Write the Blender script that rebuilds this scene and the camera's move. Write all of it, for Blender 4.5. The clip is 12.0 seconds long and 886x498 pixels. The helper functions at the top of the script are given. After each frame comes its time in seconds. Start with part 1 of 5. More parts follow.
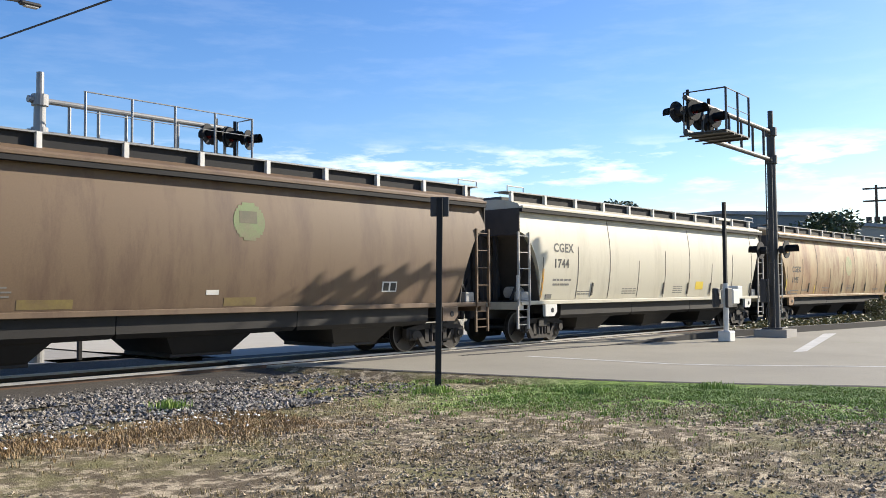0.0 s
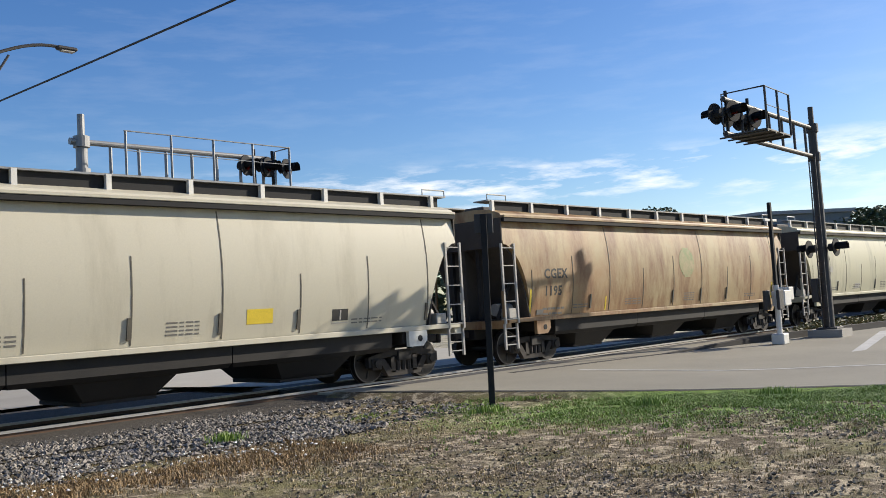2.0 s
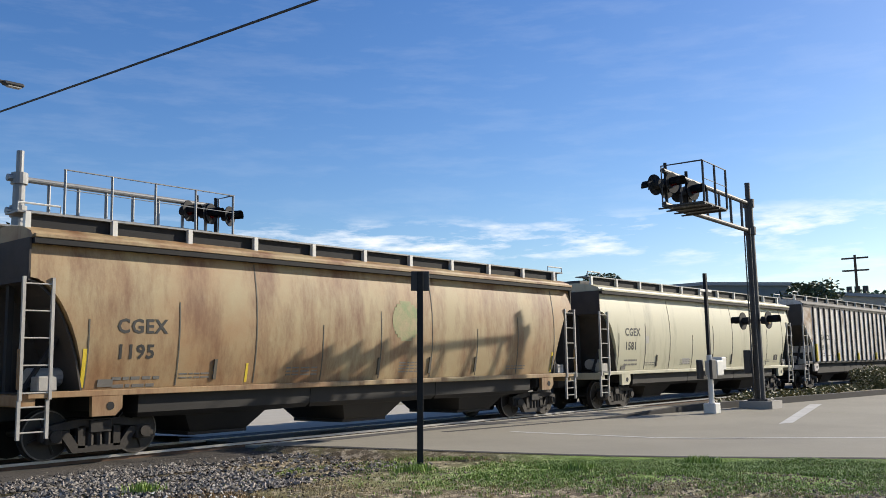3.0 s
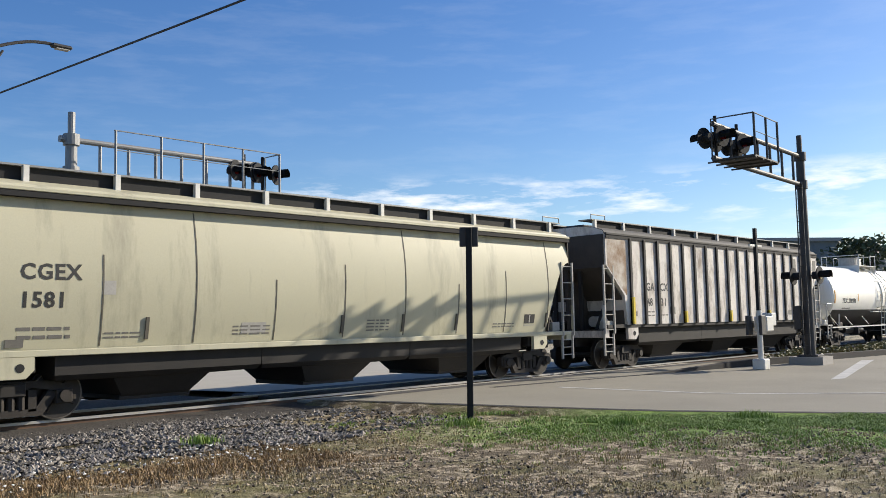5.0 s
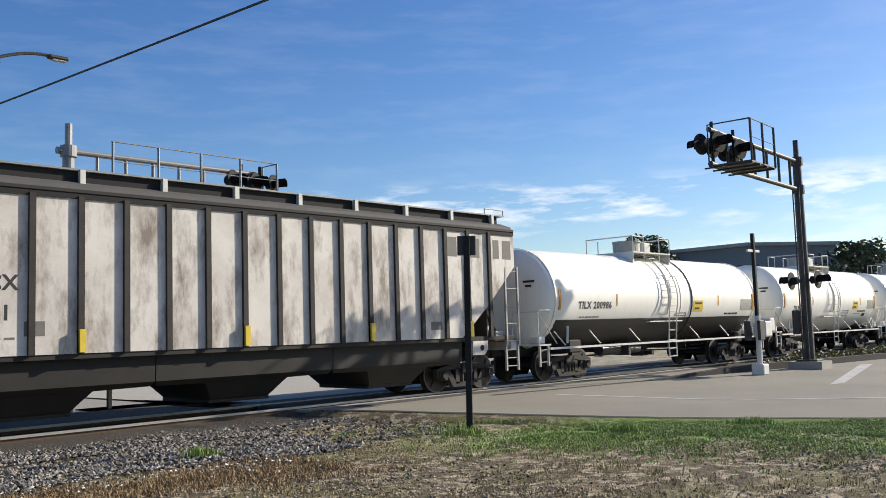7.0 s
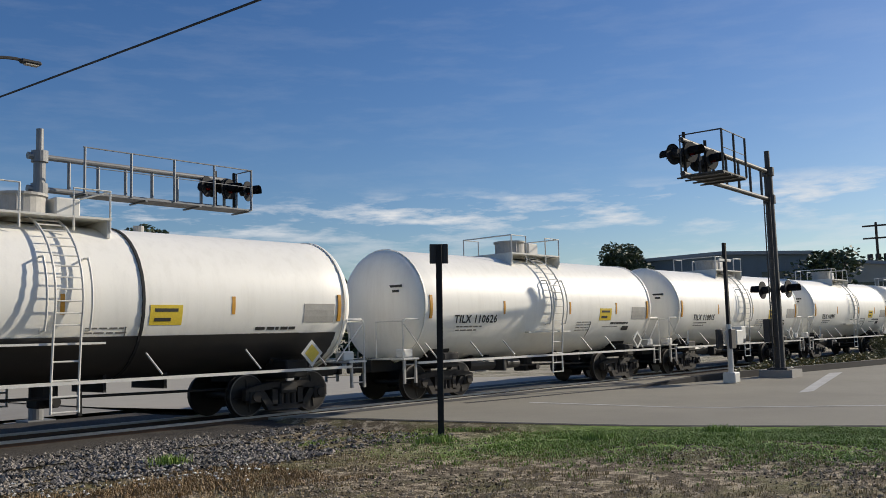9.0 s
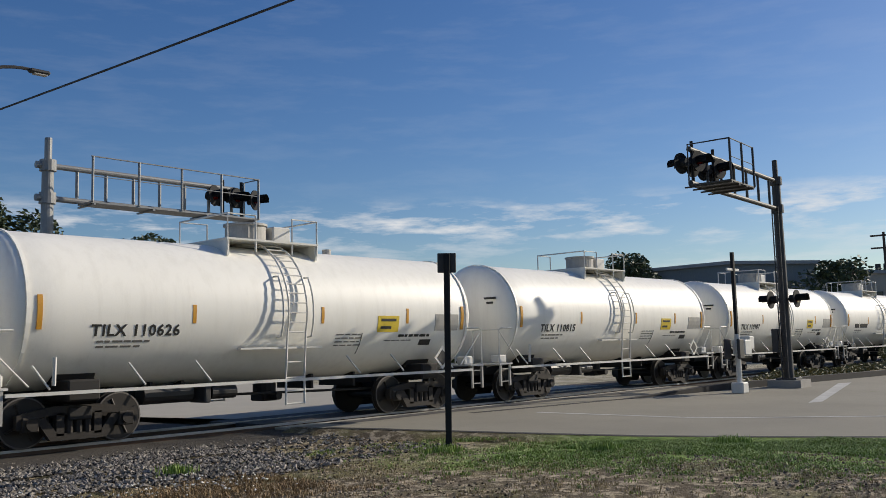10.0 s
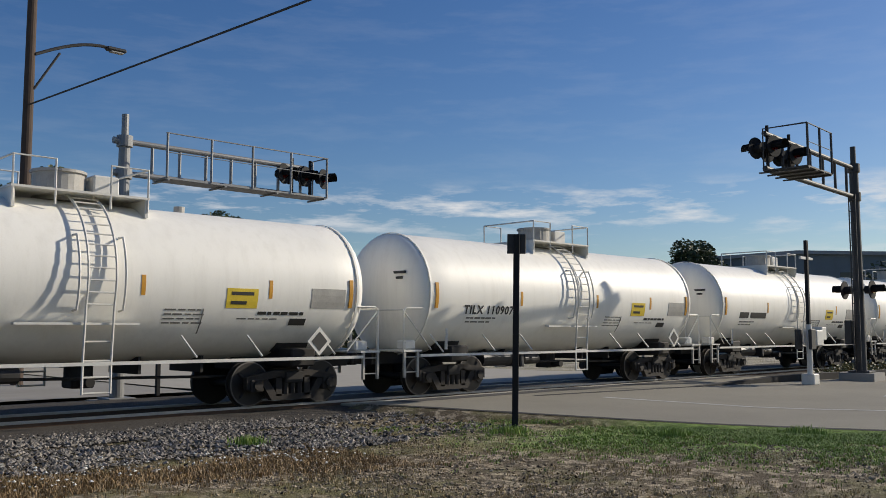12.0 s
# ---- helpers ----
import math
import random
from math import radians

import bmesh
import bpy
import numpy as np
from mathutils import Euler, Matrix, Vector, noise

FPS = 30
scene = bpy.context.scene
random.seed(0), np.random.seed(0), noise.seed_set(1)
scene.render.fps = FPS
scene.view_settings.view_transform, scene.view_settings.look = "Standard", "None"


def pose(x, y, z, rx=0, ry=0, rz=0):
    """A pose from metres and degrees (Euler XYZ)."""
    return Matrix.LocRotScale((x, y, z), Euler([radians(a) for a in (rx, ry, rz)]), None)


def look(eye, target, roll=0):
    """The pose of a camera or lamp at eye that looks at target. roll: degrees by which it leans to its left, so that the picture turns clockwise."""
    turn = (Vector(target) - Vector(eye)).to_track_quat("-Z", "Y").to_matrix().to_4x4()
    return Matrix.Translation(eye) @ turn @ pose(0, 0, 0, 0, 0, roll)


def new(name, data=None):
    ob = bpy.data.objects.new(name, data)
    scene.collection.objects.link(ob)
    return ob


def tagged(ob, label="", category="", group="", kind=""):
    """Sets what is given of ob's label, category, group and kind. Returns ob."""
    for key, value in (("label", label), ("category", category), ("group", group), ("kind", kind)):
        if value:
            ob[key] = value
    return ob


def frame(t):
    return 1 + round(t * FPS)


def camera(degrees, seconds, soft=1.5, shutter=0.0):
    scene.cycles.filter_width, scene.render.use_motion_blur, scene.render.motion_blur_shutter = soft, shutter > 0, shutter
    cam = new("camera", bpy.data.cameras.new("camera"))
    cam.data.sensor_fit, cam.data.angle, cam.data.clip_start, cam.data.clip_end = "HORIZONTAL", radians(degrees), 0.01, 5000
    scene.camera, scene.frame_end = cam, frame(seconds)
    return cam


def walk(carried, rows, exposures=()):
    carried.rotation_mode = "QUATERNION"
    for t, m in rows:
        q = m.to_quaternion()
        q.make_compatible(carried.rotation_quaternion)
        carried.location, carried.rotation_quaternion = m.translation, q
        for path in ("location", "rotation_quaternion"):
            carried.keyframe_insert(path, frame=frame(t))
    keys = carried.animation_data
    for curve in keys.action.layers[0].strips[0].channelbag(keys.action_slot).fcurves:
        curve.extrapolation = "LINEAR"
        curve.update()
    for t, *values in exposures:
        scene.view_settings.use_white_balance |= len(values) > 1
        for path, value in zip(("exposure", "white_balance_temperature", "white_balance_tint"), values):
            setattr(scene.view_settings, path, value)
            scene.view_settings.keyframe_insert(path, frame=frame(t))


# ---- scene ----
cam = camera(52.2, 12.0, 0.4)
EYE = 1.75
PATH = [
    (0, -0.030, -0.100, 0.000, 92.61, 0.41, -48.37),
    (0.5, 0.060, -0.142, 0.006, 94.10, 0.22, -53.53),
    (1, 0.035, -0.038, -0.002, 94.14, 2.60, -49.95),
    (1.5, -0.078, 0.157, -0.004, 94.14, 3.85, -43.96),
    (2, -0.021, 0.101, 0.011, 93.86, 3.51, -45.81),
    (2.5, 0.033, -0.001, 0.039, 95.83, 1.76, -47.44),
    (3, 0.062, -0.092, 0.007, 97.29, 1.12, -49.35),
    (3.2, 0.062, -0.092, 0.007, 96.87, 1.27, -48.95),
    (4.8, 0.014, -0.019, -0.007, 94.82, 1.37, -46.61),
    (5, -0.004, 0.010, -0.035, 94.72, 1.29, -46.67),
    (5.5, -0.016, 0.016, -0.024, 94.67, 1.16, -46.65),
    (6, -0.016, 0.003, -0.014, 94.84, 0.95, -46.74),
    (6.5, -0.006, -0.006, -0.015, 95.00, 1.49, -46.85),
    (7, 0.001, -0.001, 0.003, 95.14, 1.80, -46.73),
    (7.2, 0.029, -0.010, -0.002, 95.13, 1.50, -46.74),
    (8.8, 0.011, -0.024, 0.010, 95.47, 1.30, -48.34),
    (9, 0.024, -0.097, 0.011, 95.56, 1.65, -48.19),
    (9.5, 0.035, -0.074, 0.017, 95.86, 1.70, -48.18),
    (10, 0.029, -0.047, 0.012, 96.16, 1.56, -47.82),
    (10.5, 0.014, 0.011, 0.001, 96.22, 0.90, -47.42),
    (11, -0.033, 0.117, -0.001, 96.18, 0.56, -45.53),
    (11.5, -0.061, 0.133, 0.020, 96.33, 0.85, -44.75),
    (12, -0.060, 0.110, -0.037, 95.15, 0.00, -44.16),
]
walk(cam, [(t, pose(x, y, EYE + z, rx, ry, rz)) for t, x, y, z, rx, ry, rz in PATH],
     exposures=[(0.0, 0.88), (0.8, 0.56), (1.5, 0.46), (5.0, 0.46), (7.2, 0.40), (8.8, -0.14), (10.5, -0.22), (12.0, -0.26)])

# ---- sky and sun ----
SUN = Vector((2.56, -1.0, 1.32)).normalized()
world = bpy.data.worlds.new("sky")
scene.world = world
world.use_nodes = True
wn, wl = world.node_tree.nodes, world.node_tree.links
wn.clear()
sky = wn.new("ShaderNodeTexSky")
sky.sky_type, sky.sun_disc = "NISHITA", False
sky.sun_elevation, sky.sun_rotation = math.asin(SUN.z), math.atan2(SUN.x, SUN.y)
sky.air_density, sky.dust_density, sky.ozone_density = 1.0, 0.55, 3.2
back = wn.new("ShaderNodeBackground")
back.inputs["Strength"].default_value = 0.082
wout = wn.new("ShaderNodeOutputWorld")
# thin streaks of cloud, more of them low over the horizon
wtc = wn.new("ShaderNodeTexCoord")
wmap = wn.new("ShaderNodeMapping")
wmap.inputs["Scale"].default_value = (4.5, 4.5, 25.0)
wmap.inputs["Rotation"].default_value = (0.10, -0.06, 0.0)
wno = wn.new("ShaderNodeTexNoise")
wno.inputs["Scale"].default_value, wno.inputs["Detail"].default_value, wno.inputs["Roughness"].default_value = 2.3, 7.0, 0.6
wramp = wn.new("ShaderNodeValToRGB")
wramp.color_ramp.elements[0].position, wramp.color_ramp.elements[1].position = 0.475, 0.66
wsep = wn.new("ShaderNodeSeparateXYZ")
wlow = wn.new("ShaderNodeMapRange")
wlow.interpolation_type = "SMOOTHSTEP"
wlow.inputs["From Min"].default_value, wlow.inputs["From Max"].default_value = 0.135, 0.168
wlow.inputs["To Min"].default_value, wlow.inputs["To Max"].default_value = 0.9, 0.04
wband = wn.new("ShaderNodeMapRange")
wband.interpolation_type = "SMOOTHSTEP"
wband.inputs["From Min"].default_value, wband.inputs["From Max"].default_value = 0.095, 0.135
wband.inputs["To Min"].default_value, wband.inputs["To Max"].default_value = 0.35, 1.0
wboth = wn.new("ShaderNodeMath"); wboth.operation = "MULTIPLY"
wmul = wn.new("ShaderNodeMath"); wmul.operation = "MULTIPLY"
wmix = wn.new("ShaderNodeMix"); wmix.data_type = "RGBA"
wmix.inputs["B"].default_value = (10.5, 10.6, 10.8, 1)
wl.new(wtc.outputs["Generated"], wmap.inputs["Vector"]); wl.new(wmap.outputs["Vector"], wno.inputs["Vector"])
wl.new(wno.outputs["Fac"], wramp.inputs["Fac"]); wl.new(wtc.outputs["Generated"], wsep.inputs["Vector"])
wl.new(wsep.outputs["Z"], wlow.inputs["Value"]); wl.new(wramp.outputs["Color"], wmul.inputs[0])
wl.new(wsep.outputs["Z"], wband.inputs["Value"]); wl.new(wlow.outputs["Result"], wboth.inputs[0]); wl.new(wband.outputs["Result"], wboth.inputs[1])
wl.new(wboth.outputs["Value"], wmul.inputs[1]); wl.new(wmul.outputs["Value"], wmix.inputs["Factor"])
whs = wn.new("ShaderNodeHueSaturation")
whs.inputs["Saturation"].default_value, whs.inputs["Hue"].default_value, whs.inputs["Value"].default_value = 1.25, 0.511, 1.26
wl.new(sky.outputs["Color"], whs.inputs["Color"]); wl.new(whs.outputs["Color"], wmix.inputs["A"]); wl.new(wmix.outputs["Result"], back.inputs["Color"])
wl.new(back.outputs["Background"], wout.inputs["Surface"])

sun = new("sun", bpy.data.lights.new("sun", "SUN"))
sun.data.energy, sun.data.angle, sun.data.color = 5.0, radians(0.55), (1.0, 0.91, 0.77)
sun.matrix_world = look(SUN * 60, (0, 0, 0))

# ---- materials ----
MATS = {}


def surface(name, color, rough=0.7, metal=0.0, dark=None, patch=0.5, grain=0.12, scale=1.2, fine=40.0, bump=0.15,
            streak=0.0, streak_color=(0.1, 0.06, 0.04), bump_dist=0.01, object_vary=0.0, streak_scale=(2.6, 2.6, 0.16), streak_range=(0.47, 0.74)):
    """A worn surface: two scales of colour change, run-down streaks if asked, and fine relief."""
    if name in MATS:
        return MATS[name]
    m = bpy.data.materials.new(name)
    MATS[name] = m
    m.use_nodes = True
    n, l = m.node_tree.nodes, m.node_tree.links
    b = n["Principled BSDF"]
    b.inputs["Roughness"].default_value, b.inputs["Metallic"].default_value = rough, metal
    tc = n.new("ShaderNodeTexCoord")
    big = n.new("ShaderNodeTexNoise")
    big.inputs["Scale"].default_value, big.inputs["Detail"].default_value, big.inputs["Roughness"].default_value = scale, 6, 0.65
    small = n.new("ShaderNodeTexNoise")
    small.inputs["Scale"].default_value, small.inputs["Detail"].default_value = fine, 4
    l.new(tc.outputs["Object"], big.inputs["Vector"]); l.new(tc.outputs["Object"], small.inputs["Vector"])
    ramp = n.new("ShaderNodeValToRGB")
    ramp.color_ramp.elements[0].position, ramp.color_ramp.elements[1].position = 0.38, 0.68
    l.new(big.outputs["Fac"], ramp.inputs["Fac"])
    d = dark or tuple(c * 0.55 for c in color)
    mix = n.new("ShaderNodeMix"); mix.data_type = "RGBA"
    mix.inputs["A"].default_value, mix.inputs["B"].default_value = (*color, 1), (*d, 1)
    pm = n.new("ShaderNodeMath"); pm.operation = "MULTIPLY"; pm.inputs[1].default_value = patch
    l.new(ramp.outputs["Color"], pm.inputs[0]); l.new(pm.outputs["Value"], mix.inputs["Factor"])
    last = mix.outputs["Result"]
    if streak:
        mp = n.new("ShaderNodeMapping"); mp.inputs["Scale"].default_value = streak_scale
        st = n.new("ShaderNodeTexNoise"); st.inputs["Scale"].default_value, st.inputs["Detail"].default_value = 1.6, 7
        st.inputs["Roughness"].default_value = 0.7
        sr = n.new("ShaderNodeValToRGB")
        sr.color_ramp.elements[0].position, sr.color_ramp.elements[1].position = streak_range
        sm = n.new("ShaderNodeMath"); sm.operation = "MULTIPLY"; sm.inputs[1].default_value = streak
        mx = n.new("ShaderNodeMix"); mx.data_type = "RGBA"; mx.inputs["B"].default_value = (*streak_color, 1)
        l.new(tc.outputs["Object"], mp.inputs["Vector"]); l.new(mp.outputs["Vector"], st.inputs["Vector"])
        l.new(st.outputs["Fac"], sr.inputs["Fac"]); l.new(sr.outputs["Color"], sm.inputs[0])
        l.new(sm.outputs["Value"], mx.inputs["Factor"]); l.new(last, mx.inputs["A"])
        last = mx.outputs["Result"]
    hv = n.new("ShaderNodeHueSaturation")
    gm = n.new("ShaderNodeMapRange")
    gm.inputs["To Min"].default_value, gm.inputs["To Max"].default_value = 1 - grain * 2, 1 + grain * 2
    l.new(small.outputs["Fac"], gm.inputs["Value"]); l.new(last, hv.inputs["Color"])
    if object_vary:
        oi = n.new("ShaderNodeObjectInfo")
        ov = n.new("ShaderNodeMapRange")
        ov.inputs["To Min"].default_value, ov.inputs["To Max"].default_value = 1 - object_vary, 1 + object_vary
        mm = n.new("ShaderNodeMath"); mm.operation = "MULTIPLY"
        l.new(oi.outputs["Random"], ov.inputs["Value"]); l.new(ov.outputs["Result"], mm.inputs[0])
        l.new(gm.outputs["Result"], mm.inputs[1]); l.new(mm.outputs["Value"], hv.inputs["Value"])
    else:
        l.new(gm.outputs["Result"], hv.inputs["Value"])
    l.new(hv.outputs["Color"], b.inputs["Base Color"])
    bp = n.new("ShaderNodeBump"); bp.inputs["Strength"].default_value, bp.inputs["Distance"].default_value = bump, bump_dist
    l.new(small.outputs["Fac"], bp.inputs["Height"]); l.new(bp.outputs["Normal"], b.inputs["Normal"])
    return m


def leafy(name, color, tip, rough=0.6):
    """Leaves, blades or stones of one heap, each a little different."""
    m = bpy.data.materials.new(name)
    MATS[name] = m
    m.use_nodes = True
    n, l = m.node_tree.nodes, m.node_tree.links
    b = n["Principled BSDF"]
    b.inputs["Roughness"].default_value = rough
    g = n.new("ShaderNodeNewGeometry")
    r = n.new("ShaderNodeValToRGB")
    r.color_ramp.elements[0].color, r.color_ramp.elements[1].color = (*color, 1), (*tip, 1)
    l.new(g.outputs["Random Per Island"], r.inputs["Fac"]); l.new(r.outputs["Color"], b.inputs["Base Color"])
    return m


M_CREAM = surface("cream_hopper_paint", (0.52, 0.48, 0.37), 0.55, patch=0.25, scale=0.5, grain=0.04, bump=0.04, streak=0.45, streak_color=(0.30, 0.26, 0.18), dark=(0.46, 0.42, 0.31), streak_scale=(1.0, 1.0, 0.18), streak_range=(0.50, 0.74))
M_OLIVE = surface("khaki_hopper_paint", (0.50, 0.47, 0.33), 0.55, patch=0.25, scale=0.5, grain=0.04, bump=0.04, streak=0.6, streak_color=(0.18, 0.16, 0.115), streak_scale=(1.0, 1.0, 0.18), streak_range=(0.52, 0.74), dark=(0.42, 0.39, 0.27))
M_BROWN = surface("weathered_brown_hopper_paint", (0.140, 0.088, 0.048), 0.65, patch=0.45, scale=0.35, grain=0.06, bump=0.05, streak=0.75, streak_color=(0.072, 0.036, 0.022), dark=(0.125, 0.085, 0.045), streak_scale=(0.9, 0.9, 0.22), streak_range=(0.46, 0.68))
M_TAN = surface("rust_stained_tan_hopper_paint", (0.37, 0.285, 0.15), 0.6, patch=0.85, scale=0.45, grain=0.05, bump=0.05, streak=0.95, streak_color=(0.16, 0.065, 0.022), dark=(0.31, 0.155, 0.06), streak_scale=(0.75, 0.75, 0.20), streak_range=(0.45, 0.66))
M_GREY = surface("stained_pale_grey_paint", (0.70, 0.66, 0.60), 0.6, patch=0.7, scale=0.8, grain=0.06, bump=0.05, streak=0.9, streak_color=(0.17, 0.12, 0.09), streak_scale=(1.3, 1.3, 0.45), streak_range=(0.48, 0.68), dark=(0.44, 0.39, 0.35))
M_RUST = surface("rust_patch", (0.24, 0.145, 0.08), 0.8, patch=1.0, scale=1.6, dark=(0.58, 0.53, 0.46), grain=0.08)
# sooty brown, darkened further for the shade on the car ends
M_GRIME_SHADE = surface("sooty_shaded_brown_paint", (0.048, 0.040, 0.033), 0.8, patch=0.6, scale=1.2, dark=(0.085, 0.07, 0.056))
# black stands in for the posts' shaded faces and cast shadows
M_POST = surface("shaded_stained_side_post", (0.024, 0.021, 0.019), 0.8, patch=0.5, scale=3.0, dark=(0.06, 0.052, 0.045))
M_RIM = surface("dull_wheel_rim", (0.17, 0.155, 0.14), 0.5, 0.5, patch=0.6, scale=3, bump=0.02, dark=(0.05, 0.043, 0.036))
M_WHITE = surface("white_tank_paint", (0.90, 0.87, 0.79), 0.5, patch=0.14, scale=0.5, grain=0.02, bump=0.02, streak=0.22, streak_color=(0.52, 0.48, 0.40), dark=(0.76, 0.73, 0.65))
M_TRIM = surface("white_trim_paint", (0.70, 0.68, 0.62), 0.5, patch=0.35, scale=3, grain=0.05)
M_UNDER = surface("dusty_black_underframe", (0.013, 0.0115, 0.010), 0.75, patch=0.5, scale=1.5, grain=0.15, dark=(0.028, 0.023, 0.019))
M_BELLY = surface("black_tank_belly_paint", (0.03, 0.028, 0.026), 0.5, patch=0.4, scale=0.8, dark=(0.06, 0.05, 0.045))
M_TRUCK = surface("brown_dusty_cast_iron", (0.022, 0.018, 0.014), 0.8, patch=0.5, scale=4, grain=0.2, dark=(0.055, 0.043, 0.033))
M_WHEEL = surface("worn_steel_wheel", (0.028, 0.023, 0.019), 0.55, 0.2, patch=0.5, scale=4)
M_TREAD = surface("polished_steel", (0.42, 0.40, 0.37), 0.5, 0.6, patch=0.2, scale=3, bump=0.02)
M_ROOF = surface("dark_roof_steel", (0.085, 0.08, 0.075), 0.8, patch=0.4, scale=2)
M_BLACK = surface("black_lettering", (0.025, 0.024, 0.022), 0.6, patch=0.3, scale=6, bump=0.02)
M_GREYLET = surface("faded_grey_lettering", (0.17, 0.16, 0.14), 0.7, patch=0.3, scale=6, bump=0.02)
M_YELLOW = surface("yellow_reflective_strip", (0.75, 0.55, 0.05), 0.4, patch=0.2, scale=5)
M_ORANGE = surface("orange_reflective_strip", (0.62, 0.30, 0.03), 0.4, patch=0.2, scale=5)
M_GREEN = surface("faded_green_emblem_paint", (0.14, 0.19, 0.075), 0.7, patch=0.9, scale=3, dark=(0.165, 0.13, 0.08))
M_GREEN2 = surface("pale_green_emblem_paint", (0.22, 0.26, 0.11), 0.7, patch=0.9, scale=3, dark=(0.40, 0.30, 0.17))
M_EMBLEM = surface("dark_emblem_field", (0.085, 0.085, 0.05), 0.7, patch=0.8, scale=4, dark=(0.14, 0.11, 0.065))
M_OCHRE = surface("faded_ochre_smear", (0.20, 0.15, 0.045), 0.7, patch=0.9, scale=2.5, dark=(0.13, 0.085, 0.045))
M_PLATE = surface("light_grey_stencil_panel", (0.42, 0.40, 0.36), 0.6, patch=0.4, scale=5)
M_GALV = surface("galvanised_steel", (0.27, 0.27, 0.265), 0.5, 0.25, patch=0.4, scale=2.5, grain=0.05)
# galvanised steel darkened for the near mast's shaded side
M_GALVD = surface("shade_dark_galvanised", (0.05, 0.048, 0.047), 0.6, 0.1, patch=0.5, scale=2.0, grain=0.06)
# black paint, also used for shade below eaves and running boards
M_DARK = surface("black_paint_and_shade", (0.012, 0.012, 0.013), 0.85, patch=0.3, scale=4)
M_LENS = surface("dark_red_lens", (0.09, 0.008, 0.006), 0.12, patch=0.1, scale=5, bump=0.0)
M_WOOD = surface("weathered_pole_wood", (0.085, 0.058, 0.042), 0.85, patch=0.5, scale=2, streak=0.5, streak_color=(0.08, 0.055, 0.04))
M_WIRE = surface("black_cable", (0.02, 0.02, 0.021), 0.6, patch=0.1)
M_ROAD = surface("sun_bleached_asphalt", (0.255, 0.232, 0.178), 0.85, patch=0.55, scale=0.3, fine=60, grain=0.12, bump=0.3, dark=(0.175, 0.160, 0.125))
M_PANEL = surface("dark_crossing_panel_asphalt", (0.075, 0.07, 0.066), 0.85, patch=0.5, scale=0.6, fine=60, grain=0.12, bump=0.3)
M_LINE = surface("worn_road_paint", (0.50, 0.49, 0.46), 0.8, patch=0.6, scale=2.5, fine=50, grain=0.1, dark=(0.26, 0.25, 0.23))
M_SEAM = surface("dark_weld_grime", (0.115, 0.10, 0.075), 0.7, patch=0.6, scale=3)
M_KERB = surface("dark_kerb_and_edge_shadow", (0.035, 0.032, 0.03), 0.9, patch=0.5, scale=1.5)
M_CONC = surface("pale_concrete", (0.34, 0.32, 0.29), 0.9, patch=0.4, scale=1.0)
M_SLAB = surface("pale_dusty_concrete", (0.41, 0.38, 0.315), 0.9, patch=0.5, scale=0.8, fine=30, grain=0.08, dark=(0.34, 0.31, 0.26))
M_YARD = surface("grey_dusty_yard", (0.31, 0.29, 0.25), 0.9, patch=0.6, scale=0.4, fine=20, grain=0.1, dark=(0.22, 0.20, 0.17))
M_RAIL = surface("rusty_rail_web", (0.13, 0.075, 0.045), 0.75, 0.2, patch=0.5, scale=3)
M_TIE = surface("creosoted_tie_wood", (0.075, 0.058, 0.045), 0.9, patch=0.5, scale=3, object_vary=0.3)
M_BALLAST = surface("grey_ballast_bed", (0.055, 0.046, 0.036), 0.95, patch=0.5, scale=1.5, fine=18, grain=0.3, bump=1.0, bump_dist=0.04)
M_SIDING = surface("blue_grey_metal_siding", (0.16, 0.19, 0.21), 0.6, patch=0.2, scale=0.2, fine=6, grain=0.04)
M_SIDING2 = surface("beige_metal_siding", (0.42, 0.39, 0.33), 0.6, patch=0.2, scale=0.2, fine=6, grain=0.04)
M_ROOFING = surface("pale_metal_roofing", (0.30, 0.31, 0.32), 0.5, patch=0.3, scale=0.3)
M_GLASSD = surface("dark_window_glass", (0.03, 0.035, 0.04), 0.1, patch=0.1, bump=0.0)
M_BARK = surface("grey_brown_bark", (0.10, 0.075, 0.055), 0.9, patch=0.5, scale=3, fine=20, grain=0.2, bump=0.8, bump_dist=0.02)
M_LEAF = leafy("dark_tree_leaves", (0.024, 0.037, 0.014), (0.085, 0.11, 0.042))
M_LEAF2 = leafy("grey_green_bush_leaves", (0.11, 0.11, 0.038), (0.21, 0.19, 0.075))
M_LEAF3 = leafy("mid_green_tree_leaves", (0.045, 0.07, 0.025), (0.13, 0.17, 0.06))
M_BLADE = leafy("green_grass_blades", (0.12, 0.20, 0.03), (0.30, 0.41, 0.075))
M_DRY = leafy("dry_grass_blades", (0.20, 0.15, 0.06), (0.42, 0.33, 0.16))
M_RED = leafy("rusty_dry_weeds", (0.165, 0.11, 0.042), (0.36, 0.235, 0.105))
M_STONE = leafy("grey_gravel_stones", (0.010, 0.009, 0.008), (0.36, 0.32, 0.265), 0.9)
M_PEBBLE = leafy("brown_earth_stones", (0.045, 0.034, 0.022), (0.52, 0.42, 0.28), 0.9)
M_CLOVER = leafy("white_clover_heads", (0.6, 0.58, 0.5), (0.75, 0.74, 0.68))


